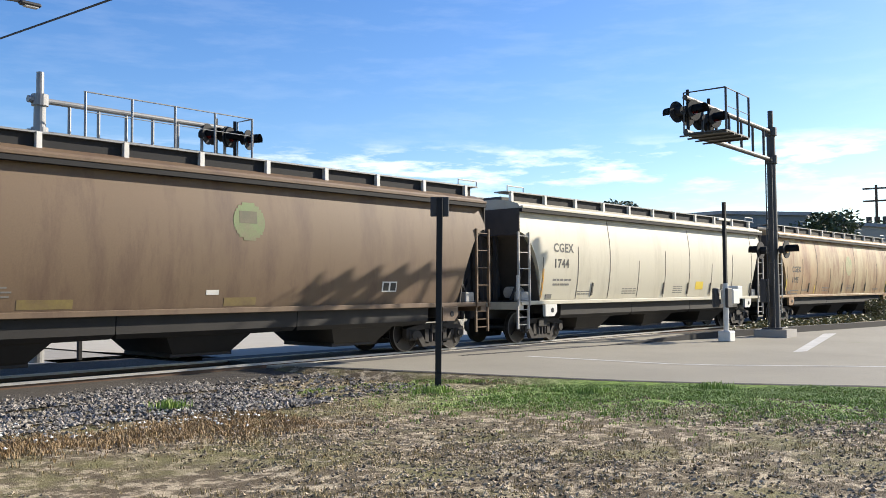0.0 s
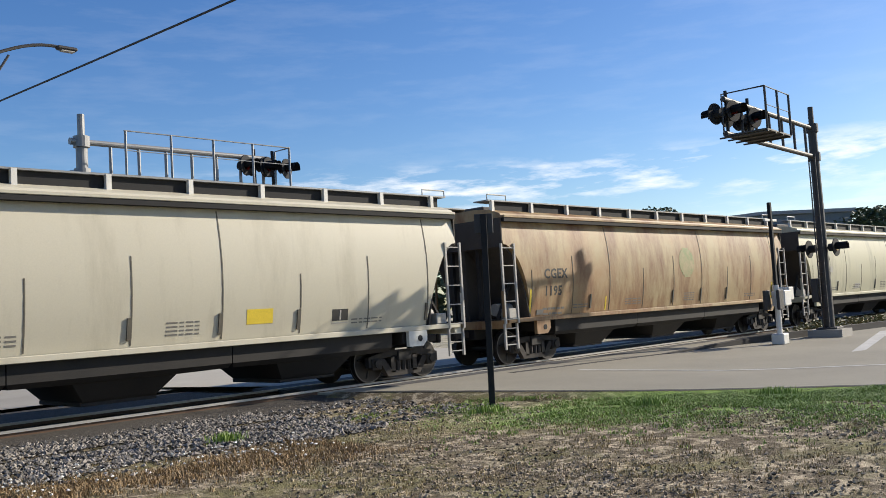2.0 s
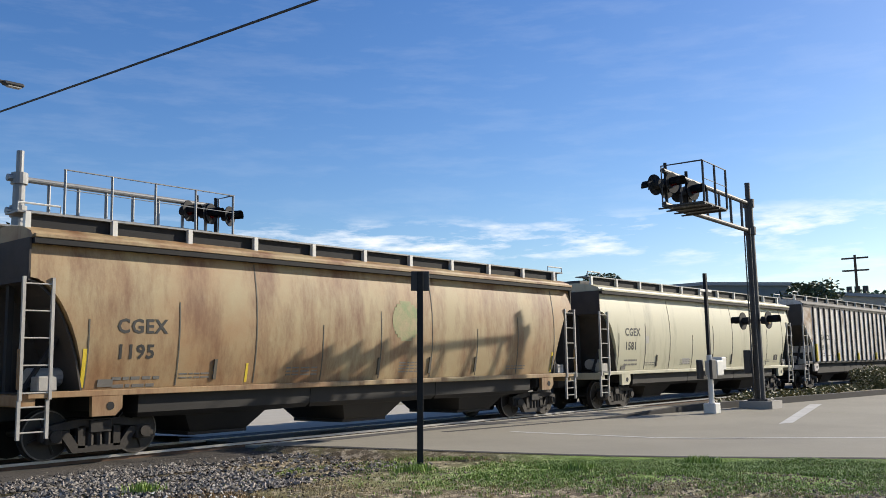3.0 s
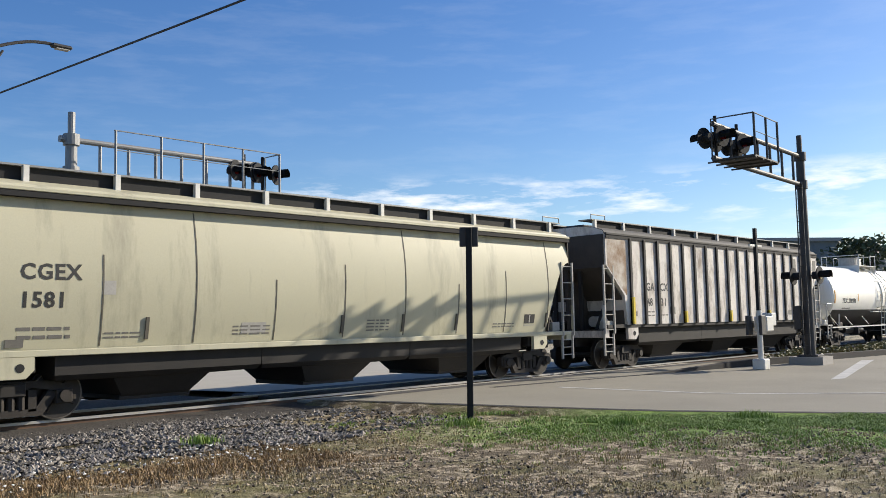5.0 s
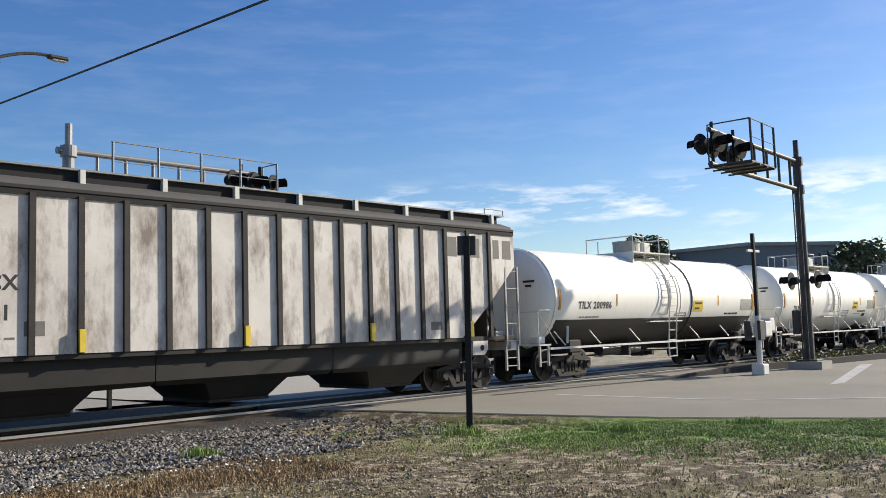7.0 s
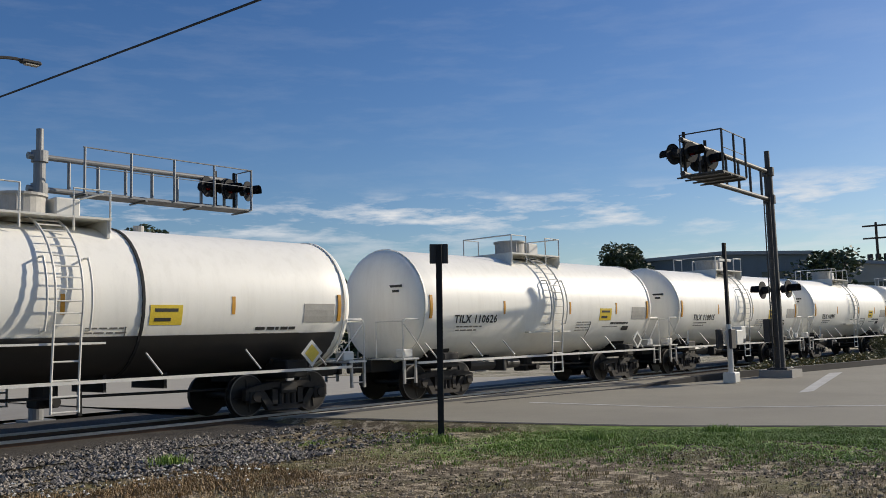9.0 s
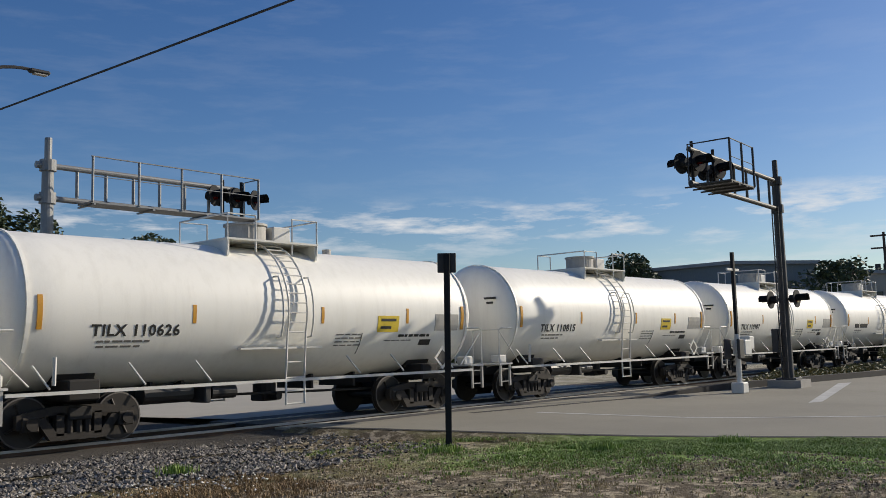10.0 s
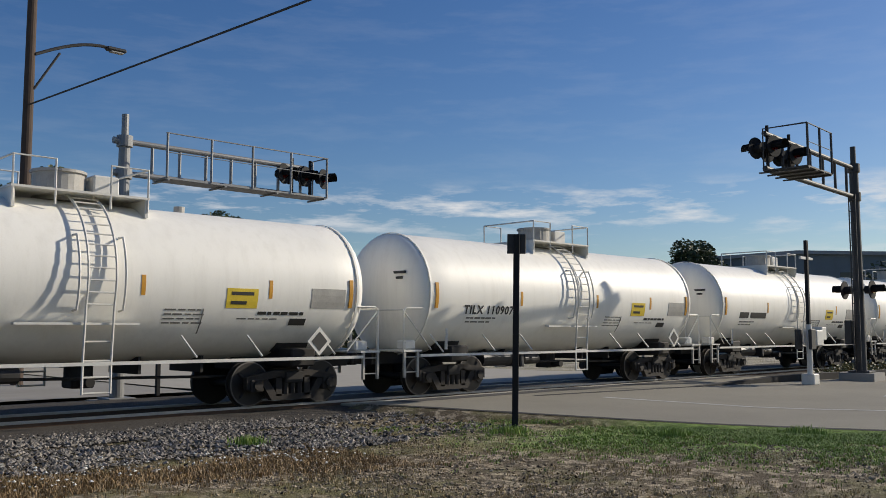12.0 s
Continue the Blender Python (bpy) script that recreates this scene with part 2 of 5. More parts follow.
def ground_material():
    """Earth, sparse grass, a green verge along the road and a rusty weedy patch, blended by place with ragged edges."""
    m = bpy.data.materials.new("dry_grassy_earth")
    m.use_nodes = True
    n, l = m.node_tree.nodes, m.node_tree.links
    b = n["Principled BSDF"]
    b.inputs["Roughness"].default_value = 0.95
    tc = n.new("ShaderNodeTexCoord")
    noises = []
    for s, det in ((0.55, 6), (3.5, 6), (26.0, 5)):
        t = n.new("ShaderNodeTexNoise"); t.inputs["Scale"].default_value, t.inputs["Detail"].default_value = s, det
        t.inputs["Roughness"].default_value = 0.7
        l.new(tc.outputs["Object"], t.inputs["Vector"]); noises.append(t.outputs["Fac"])
    sep = n.new("ShaderNodeSeparateXYZ"); l.new(tc.outputs["Object"], sep.inputs["Vector"])

    def math(op, a, b_, clamp=False):
        q = n.new("ShaderNodeMath"); q.operation, q.use_clamp = op, clamp
        for i, v in enumerate((a, b_)):
            if isinstance(v, (int, float)): q.inputs[i].default_value = v
            else: l.new(v, q.inputs[i])
        return q.outputs["Value"]

    def mixc(f, a, c):
        q = n.new("ShaderNodeMix"); q.data_type = "RGBA"
        l.new(f, q.inputs["Factor"])
        for k, v in (("A", a), ("B", c)):
            if isinstance(v, tuple): q.inputs[k].default_value = (*v, 1)
            else: l.new(v, q.inputs[k])
        return q.outputs["Result"]

    def step(v, lo, hi):
        q = n.new("ShaderNodeMapRange"); q.interpolation_type = "SMOOTHSTEP"
        q.inputs["From Min"].default_value, q.inputs["From Max"].default_value = lo, hi
        l.new(v, q.inputs["Value"]); return q.outputs["Result"]

    earth = mixc(step(noises[1], 0.47, 0.60), (0.125, 0.092, 0.05), (0.50, 0.41, 0.275))
    earth = mixc(step(noises[0], 0.47, 0.66), earth, (0.185, 0.165, 0.06))
    # signed distance from the road's near edge, across the verge
    across = math("ADD", math("MULTIPLY", sep.outputs["X"], 0.924), math("MULTIPLY", sep.outputs["Y"], 0.383))
    edge = math("ADD", across, math("MULTIPLY", math("SUBTRACT", noises[0], 0.5), 2.6))
    green = math("MULTIPLY", step(edge, 12.6, 14.4), math("SUBTRACT", 1.0, step(sep.outputs["Y"], 8.8, 11.2)))
    green = math("MULTIPLY", green, step(noises[1], 0.22, 0.45))
    col = mixc(green, earth, mixc(step(noises[1], 0.4, 0.6), (0.145, 0.235, 0.035), (0.23, 0.335, 0.06)))
    far = step(math("ADD", sep.outputs["Y"], math("MULTIPLY", sep.outputs["X"], 0.2)), 22.0, 27.0)
    col = mixc(far, col, mixc(step(noises[0], 0.4, 0.6), (0.27, 0.245, 0.16), (0.44, 0.39, 0.29)))
    hv = n.new("ShaderNodeHueSaturation")
    mr = n.new("ShaderNodeMapRange"); mr.inputs["To Min"].default_value, mr.inputs["To Max"].default_value = 0.25, 1.75
    l.new(noises[2], mr.inputs["Value"]); l.new(mr.outputs["Result"], hv.inputs["Value"]); l.new(col, hv.inputs["Color"])
    l.new(hv.outputs["Color"], b.inputs["Base Color"])
    bp = n.new("ShaderNodeBump"); bp.inputs["Strength"].default_value, bp.inputs["Distance"].default_value = 0.9, 0.06
    l.new(math("ADD", noises[1], noises[2]), bp.inputs["Height"]); l.new(bp.outputs["Normal"], b.inputs["Normal"])
    return m


M_GROUND = ground_material()


# ---- mesh helpers ----
def part(name, bm, material, parent=None, label="", smooth=False):
    """Links a bmesh as one mesh object, under a thing or a part."""
    me = bpy.data.meshes.new(name)
    if smooth:
        for f in bm.faces: f.smooth = True
    bm.to_mesh(me); bm.free()
    me.materials.append(material)
    ob = new(name, me)
    if parent: ob.parent = parent
    if label: tagged(ob, label)
    return ob


def mesh_part(name, me, parent, label=""):
    ob = new(name, me)
    ob.parent = parent
    if label: tagged(ob, label)
    return ob


def thing(name, label, category, group="", m=None, kind=""):
    ob = new(name)
    ob.empty_display_size = 0.3
    if m: ob.matrix_basis = m
    return tagged(ob, label, category, group, kind)


def box(bm, x0, x1, y0, y1, z0, z1, bevel=0.0):
    r = bmesh.ops.create_cube(bm, size=1, matrix=Matrix.LocRotScale(((x0 + x1) / 2, (y0 + y1) / 2, (z0 + z1) / 2), None, (x1 - x0, y1 - y0, z1 - z0)))
    if bevel:
        es = list({e for v in r["verts"] for e in v.link_edges})
        bmesh.ops.bevel(bm, geom=es, offset=bevel, segments=1, affect="EDGES")
    return bm


def rod(bm, a, b, r=0.02, seg=8, r2=None):
    a, b = Vector(a), Vector(b)
    d = b - a
    m = Matrix.Translation((a + b) / 2) @ d.to_track_quat("Z", "Y").to_matrix().to_4x4()
    bmesh.ops.create_cone(bm, cap_ends=True, segments=seg, radius1=r, radius2=r if r2 is None else r2, depth=d.length, matrix=m)
    return bm


def pipe(bm, pts, r=0.02, seg=6):
    """A bent round bar through the points, in one piece."""
    pts = [Vector(p) for p in pts]
    rings = []
    side = None
    for i, p in enumerate(pts):
        d = (pts[min(i + 1, len(pts) - 1)] - pts[max(i - 1, 0)]).normalized()
        if side is None or abs(side.dot(d)) > 0.95: side = d.orthogonal().normalized()
        side = (side - d * side.dot(d)).normalized()
        up = d.cross(side)
        rings.append([bm.verts.new(p + (side * math.cos(2 * math.pi * k / seg) + up * math.sin(2 * math.pi * k / seg)) * r) for k in range(seg)])
    for p, q in zip(rings, rings[1:]):
        for k in range(seg): bm.faces.new((p[k], p[(k + 1) % seg], q[(k + 1) % seg], q[k]))
    bm.faces.new(rings[0][::-1]); bm.faces.new(rings[-1])
    return bm


def prism(bm, pts, lo, hi, axis="y"):
    """Extrudes a polygon (pairs of the two other axes) from lo to hi along an axis."""
    def at(p, v):
        return {"x": (v, p[0], p[1]), "y": (p[0], v, p[1]), "z": (p[0], p[1], v)}[axis]
    a = [bm.verts.new(at(p, lo)) for p in pts]
    b = [bm.verts.new(at(p, hi)) for p in pts]
    bm.faces.new(a); bm.faces.new(b[::-1])
    for i in range(len(pts)):
        j = (i + 1) % len(pts)
        bm.faces.new((a[j], a[i], b[i], b[j]))
    bmesh.ops.recalc_face_normals(bm, faces=bm.faces)
    return bm


def B():
    return bmesh.new()


def letters(text, height, material, parent, x, y, z, name="lettering", spread=1.0, tilt=0.0, thick=0.0015):
    """Raised letters on an upright face that looks towards -y (tilted downwards by some degrees)."""
    cu = bpy.data.curves.new("letters", "FONT")
    cu.body, cu.size, cu.extrude = text, height * 1.38, thick
    cu.space_character, cu.resolution_u, cu.offset = spread, 2, height * 0.035
    tmp = new("letters", cu)
    me = bpy.data.meshes.new_from_object(tmp.evaluated_get(bpy.context.evaluated_depsgraph_get()))
    bpy.data.objects.remove(tmp)
    me.transform(pose(0, 0, 0, 90, 0, 0))
    me.materials.clear(); me.materials.append(material)
    ob = new(name, me)
    ob.parent = parent
    ob.matrix_basis = pose(x, y, z, tilt, 0, 0)
    return ob


def bars(parent, rows, y, material=None, name="small_lettering"):
    """Rows of writing too small to read, as plain bars: (x0, x1, z0, z1). Flat rows break into words."""
    bm = B()
    for x0, x1, z0, z1 in rows:
        if x1 - x0 > 8 * (z1 - z0):
            for u0, u1 in split(x0, x1): box(bm, u0, u1, y - 0.003, y + 0.03, z0, z1)
        else:
            box(bm, x0, x1, y - 0.003, y + 0.03, z0, z1)
    return part(name, bm, material or M_GREYLET, parent)


def split(x0, x1):
    """Word-like stretches of a row of writing."""
    rng = random.Random(int(x0 * 97 + x1 * 31))
    out, x = [], x0
    while x < x1 - 0.05:
        w = rng.uniform(0.08, 0.26)
        out.append((x, min(x + w, x1)))
        x += w + rng.uniform(0.03, 0.06)
    return out


# ---- the ground, the road and the track ----
RAIL_Z, TRACK_Y = 0.17, 17.02


def near_edge(y):
    """The road's edge on the camera's side."""
    if y > 5.2:
        return 16.4 - 3.2 * ((y - 5.2) / 7.7) ** 0.9
    return 16.4 + (5.2 - y) * 0.44


def far_edge(y):
    """Where the straight road ends and the side pavement begins."""
    return 29.6


def kerb_line(x):
    """The pavement's edge towards the track, to the right of the crossing."""
    return 14.3 - 0.115 * (x - 17.5)


def lift(x, y):
    """Height of the road: it climbs to the rails."""
    d = min(abs(y - TRACK_Y), 12.0)
    return 0.03 + (RAIL_Z - 0.035) * max(0.0, 1 - max(0.0, d - 1.2) / 7.0)


def make_ground():
    rng = random.Random(4)
    bm = B()
    xs = sorted(set([-1500, -500, -160, -60, -30, -15] + [round(-8 + 0.5 * i, 2) for i in range(84)] + [40, 50, 65, 90, 140, 260, 600, 1800]))
    ys = sorted(set([-1500, -400, -120, -50, -25, -12] + [round(-6 + 0.5 * i, 2) for i in range(56)] + [26, 32, 42, 60, 90, 150, 300, 700, 1800]))
    grid = []
    for y in ys:
        row = []
        for x in xs:
            z = 0.0
            if -10 < x < 36 and -8 < y < 23:
                z = 0.05 * (noise.noise((x * 0.6, y * 0.6, 0)) + 0.5 * noise.noise((x * 1.7, y * 1.7, 3))) - 0.02
                inside = near_edge(y) - 0.5 < x < far_edge(y) + 0.3 if y > -8 else False
                if inside: z = -0.12
                if y > 14.2 or (x > 28.5 and y < kerb_line(x) + 0.3): z = -0.12
            elif x >= 36 or y > 23:
                z = -0.1
            row.append(bm.verts.new((x, y, z)))
        grid.append(row)
    for a, b in zip(grid, grid[1:]):
        for i in range(len(xs) - 1):
            bm.faces.new((a[i], a[i + 1], b[i + 1], b[i]))
    g = part("ground", bm, M_GROUND, smooth=True)
    return tagged(g, "dry stony earth with thin grass beside the crossing", "ground", kind="structure")


def make_road():
    bm = B()
    ys = [-40, -25, -14, -8, -4] + [round(-2 + 0.5 * i, 2) for i in range(36)]
    ys = [y for y in ys if y < 15.4] + [15.45]
    ys_near = ys
    rows = []
    for y in ys:
        a, b = near_edge(y), far_edge(y)
        rows.append([bm.verts.new((a + (b - a) * k / 12, y, lift(a + (b - a) * k / 12, y))) for k in range(13)])
    for p, q in zip(rows, rows[1:]):
        for k in range(12): bm.faces.new((p[k], p[k + 1], q[k + 1], q[k]))
    road = tagged(part("road", bm, M_ROAD, smooth=True), "sun-bleached grey asphalt road that climbs to the railway crossing", "road", kind="structure")
    bm = B()
    ys = [18.7, 20, 22, 25, 30, 40, 60, 90]
    rows = [[bm.verts.new((x, y, lift(x, y))) for x in (13.0, 17, 21, 25, 29.6)] for y in ys]
    for p, q in zip(rows, rows[1:]):
        for k in range(4): bm.faces.new((p[k], p[k + 1], q[k + 1], q[k]))
    far = tagged(part("road_beyond", bm, M_SLAB, smooth=True), "pale worn concrete road on the other side of the rails", "road", kind="structure")
    # crossing panels between and beside the rails
    bm = B()
    for y0, y1 in ((16.38, 17.66), (17.82, 18.7)):
        box(bm, 12.4, 30.0, y0, y1, -0.1, RAIL_Z - (0.075 if y0 < 16 else 0.015), 0.01)
    tagged(part("crossing_panel", bm, M_PANEL), "dark asphalt crossing panels between the rails", "crossing", kind="structure")
    bm = B()
    for k in range(9):
        box(bm, 12.4 + 1.95 * k, 12.4 + 1.95 * k + 1.93, 15.62, 16.20, -0.1, RAIL_Z - 0.055, 0.012)
    box(bm, 12.4, 29.95, 15.46, 15.61, -0.1, RAIL_Z - 0.062, 0.008)
    tagged(part("crossing_slab", bm, M_SLAB), "pale worn concrete slabs along the outer rail", "crossing", kind="structure")
    bm = B()
    rows = [[bm.verts.new((x, y, lift(x, y) + 0.005)) for y in (15.0 + 0.12 * noise.noise((x, 0, 2)), 15.44)] for x in [13.2 + 0.4 * i for i in range(42)]]
    for p, q in zip(rows, rows[1:]): bm.faces.new((p[0], q[0], q[1], p[1]))
    tagged(part("asphalt_patch", bm, M_PANEL), "dark asphalt strip beside the crossing slabs", "road", kind="structure")
    # shadow of the asphalt's edge painted dark, and a pale yard beyond the track
    bm = B()
    rows = []
    for i in range(40):
        y = 3.0 + 0.3 * i
        a = near_edge(y) + 0.03
        rows.append([bm.verts.new((a + d, y, lift(a, y) + 0.006)) for d in (0.0, 0.16 + 0.10 * noise.noise((y * 1.5, 0, 5)))])
    for p, q in zip(rows, rows[1:]): bm.faces.new((p[0], p[1], q[1], q[0]))
    tagged(part("asphalt_edge", bm, M_KERB), "dark strip painted as the shadow along the asphalt's edge", "road", kind="structure")
    bm = B()
    rows = [[bm.verts.new((x, y, 0.0 + 0.02 * noise.noise((x * 0.3, y * 0.3, 8)))) for y in (23.4 + 0.3 * noise.noise((x * 0.4, 0, 1)), 25, 29, 34, 40, 46)] for x in range(-70, 14, 2)] + [[bm.verts.new((12.95, y, 0.0)) for y in (23.4, 25, 29, 34, 40, 46)]]
    for p, q in zip(rows, rows[1:]):
        for k in range(5): bm.faces.new((p[k], q[k], q[k + 1], p[k + 1]))
    tagged(part("yard", bm, M_YARD, smooth=True), "grey dusty yard beyond the track", "yard", kind="structure")
    # sloped shoulder down to the verge
    bm = B()
    rows = []
    for y in ys_near:
        a = near_edge(y)
        rows.append([bm.verts.new((a + 0.02, y, lift(a, y) - 0.004)), bm.verts.new((a - 0.25, y, lift(a, y) * 0.4)), bm.verts.new((a - 0.6, y, -0.13))])
    for p, q in zip(rows, rows[1:]):
        for k in range(2): bm.faces.new((p[k], p[k + 1], q[k + 1], q[k]))
    tagged(part("shoulder", bm, M_GROUND, smooth=True), "earth shoulder beside the asphalt", "shoulder", kind="structure")
    # pavement that widens beside the track
    bm = B()
    rows = []
    for x in [29.6, 31, 33, 35, 38, 42, 47, 54, 64, 80, 110]:
        k = kerb_line(x)
        rows.append([bm.verts.new((x, y, lift(x, y))) for y in [-40 + (k + 40) * (i / 14) ** 0.35 for i in range(15)]])
    for p, q in zip(rows, rows[1:]):
        for k in range(14): bm.faces.new((p[k], q[k], q[k + 1], p[k + 1]))
    tagged(part("side_road", bm, M_ROAD, smooth=True), "sun-bleached asphalt that widens beside the track", "road", kind="structure")
    # low dark kerb towards the track, flush where the road crosses
    bm = B()
    pts = [(x, kerb_line(x)) for x in (17.0, 19, 21, 23, 25, 27, 29, 31, 33, 36, 40, 46, 55, 70, 100)]
    for (x0, y0), (x1, y1) in zip(pts, pts[1:]):
        h0, h1 = (0.006 + 0.21 * min(1, max(0, (x - 23) / 5)) for x in (x0, x1))
        q = [(x0, y0, lift(x0, y0) + h0), (x1, y1, lift(x1, y1) + h1), (x1, y1 + 0.22, lift(x1, y1) + h1), (x0, y0 + 0.22, lift(x0, y0) + h0)]
        hi = [bm.verts.new(p) for p in q]
        lo = [bm.verts.new((p[0], p[1], -0.15)) for p in q]
        bm.faces.new(hi)
        for i in range(4): bm.faces.new((lo[i], lo[(i + 1) % 4], hi[(i + 1) % 4], hi[i]))
    bmesh.ops.remove_doubles(bm, verts=bm.verts, dist=0.0005)
    bmesh.ops.recalc_face_normals(bm, faces=bm.faces)
    tagged(part("kerb", bm, M_KERB), "low dark kerb beside the track", "kerb", kind="structure")
    # earth bank between the kerb and the ballast
    bm = B()
    rows = []
    for i in range(60):
        x = 30.1 + 130 * (i / 59) ** 2
        k = kerb_line(x) + 0.2
        rows.append([bm.verts.new((x, y, z + 0.04 * noise.noise((x, y, 4)))) for y, z in ((k, 0.16), (k + 0.4 * (14.6 - k), 0.2), (14.6, 0.05), (15.0, -0.1))])
    for p, q in zip(rows, rows[1:]):
        for k in range(3): bm.faces.new((p[k], q[k], q[k + 1], p[k + 1]))
    tagged(part("bank", bm, M_GROUND, smooth=True), "low earth bank between pavement and track", "bank", kind="structure")
    # painted marks
    def mark(name, quad, label):
        bm = B()
        n = 8
        rows = []
        for i in range(n + 1):
            u = i / n
            row = []
            for k in range(2):
                p = Vector(quad[k]).lerp(Vector(quad[3 - k]), u)
                row.append(bm.verts.new((p.x, p.y, lift(p.x, p.y) + 0.005)))
            rows.append(row)
        for p, q in zip(rows, rows[1:]): bm.faces.new((p[0], p[1], q[1], q[0]))
        tagged(part(name, bm, M_LINE), label, "road marking", kind="structure")
    mark("stop_line", [(24.2, 9.0), (24.8, 8.85), (34.2, 11.15), (33.6, 11.4)], "worn white stop line painted on the asphalt")
    mark("lane_line", [(17.92, 13.2), (18.10, 13.2), (18.80, 9.74), (18.62, 9.74)], "thin worn white lane line on the asphalt")
    mark("lane_line", [(18.62, 9.72), (18.80, 9.72), (23.1, 2.4), (22.9, 2.3)], "thin worn white lane line on the asphalt")
    return road


def make_track():
    for y in (TRACK_Y - 0.7175, TRACK_Y + 0.7175):
        bm = B()
        prof = [(-0.07, -0.15), (0.07, -0.15), (0.07, -0.135), (0.012, -0.115), (0.012, -0.045), (0.036, -0.035), (0.036, 0.0), (-0.036, 0.0), (-0.036, -0.035), (-0.012, -0.045), (-0.012, -0.115), (-0.07, -0.135)]
        prism(bm, [(y + a, RAIL_Z + b) for a, b in prof], -160, 420, "x")
        rail = tagged(part("rail", bm, M_RAIL), "rusty steel rail with a polished head", "rail", group="rails of the track", kind="structure")
        bm = B()
        box(bm, -160, 420, y - 0.040, y + 0.030, RAIL_Z - 0.045, RAIL_Z + 0.003)
        part("rail_head", bm, M_TREAD, rail, "polished running surface")
    # ballast shoulder, left and right of the crossing
    bm = B()
    rng = random.Random(8)
    for x0, x1 in ((-160, 12.4), (30.0, 420)):
        n = 60 if x0 < 0 else 60
        prof = [(13.6, -0.06), (14.3, 0.0), (15.2, 0.05), (16.1, 0.06), (17.0, 0.06), (18.0, 0.06), (19.0, 0.05), (20.4, 0.03), (21.8, 0.02), (23.0, -0.06)]
        rows = []
        for i in range(n + 1):
            x = x0 + (x1 - x0) * ((i / n) ** (1 / 2.2) if x0 < 0 else (i / n) ** 2.2)
            rows.append([bm.verts.new((x, y + 0.1 * noise.noise((x * 0.8, y, 0)), z + 0.02 * noise.noise((x * 2, y * 2, 1)))) for y, z in prof])
        for p, q in zip(rows, rows[1:]):
            for k in range(len(prof) - 1): bm.faces.new((p[k], p[k + 1], q[k + 1], q[k]))
    bmesh.ops.recalc_face_normals(bm, faces=bm.faces)
    bed = tagged(part("ballast_bed", bm, M_BALLAST), "grey crushed stone bed under the rails", "ballast", kind="structure")
    # wooden ties, sharing one mesh
    bm = B()
    box(bm, -0.11, 0.11, TRACK_Y - 1.3, TRACK_Y + 1.3, -0.10, RAIL_Z - 0.152, 0.012)
    first = part("tie", bm, M_TIE, bed)
    for i in range(1, 150):
        x = -14 + i * 0.52 if i < 50 else 30.4 + (i - 50) * 0.52
        if 12.2 < x < 30.2: continue
        mesh_part("tie", first.data, bed).location = (x, 0, 0)
    first.location = (-14, 0, 0)


# ---- railway cars ----
TRAIN = []           # (root, joint at the start, wheelsets)


def wheel_mesh():
    bm = B()
    R_ = 0.455
    for s in (-1, 1):
        y = s * 0.74
        rod(bm, (0, y - 0.065, 0), (0, y + 0.065, 0), R_, 28)
        rod(bm, (0, y - s * 0.075, 0), (0, y - s * 0.045, 0), R_ + 0.028, 28)
        rod(bm, (0, y + s * 0.06, 0), (0, y + s * 0.10, 0), 0.14, 14)
        # spokes of wear on the outer plate tell its turn
        for k in range(4):
            a = k * math.pi / 2
            c, d = math.cos(a), math.sin(a)
            rod(bm, (c * 0.16, y + s * 0.067, d * 0.16), (c * 0.36, y + s * 0.067, d * 0.36), 0.028, 6)
    rod(bm, (0, -0.98, 0), (0, 0.98, 0), 0.075, 12)
    me = bpy.data.meshes.new("wheelset")
    bm.to_mesh(me); bm.free()
    me.materials.append(M_WHEEL)
    return me


def tyre_mesh(side):
    """The bright worn rim of one outer wheel face."""
    bm = B()
    for s in (side,):
        y = s * (0.74 + 0.0665)
        n = 32
        a = [bm.verts.new((math.cos(2 * math.pi * i / n) * 0.452, y, math.sin(2 * math.pi * i / n) * 0.452)) for i in range(n)]
        b = [bm.verts.new((math.cos(2 * math.pi * i / n) * 0.425, y + s * 0.003, math.sin(2 * math.pi * i / n) * 0.425)) for i in range(n)]
        for i in range(n): bm.faces.new((a[i], a[(i + 1) % n], b[(i + 1) % n], b[i]))
    bmesh.ops.recalc_face_normals(bm, faces=bm.faces)
    me = bpy.data.meshes.new("rim")
    bm.to_mesh(me); bm.free()
    me.materials.append(M_RIM)
    return me


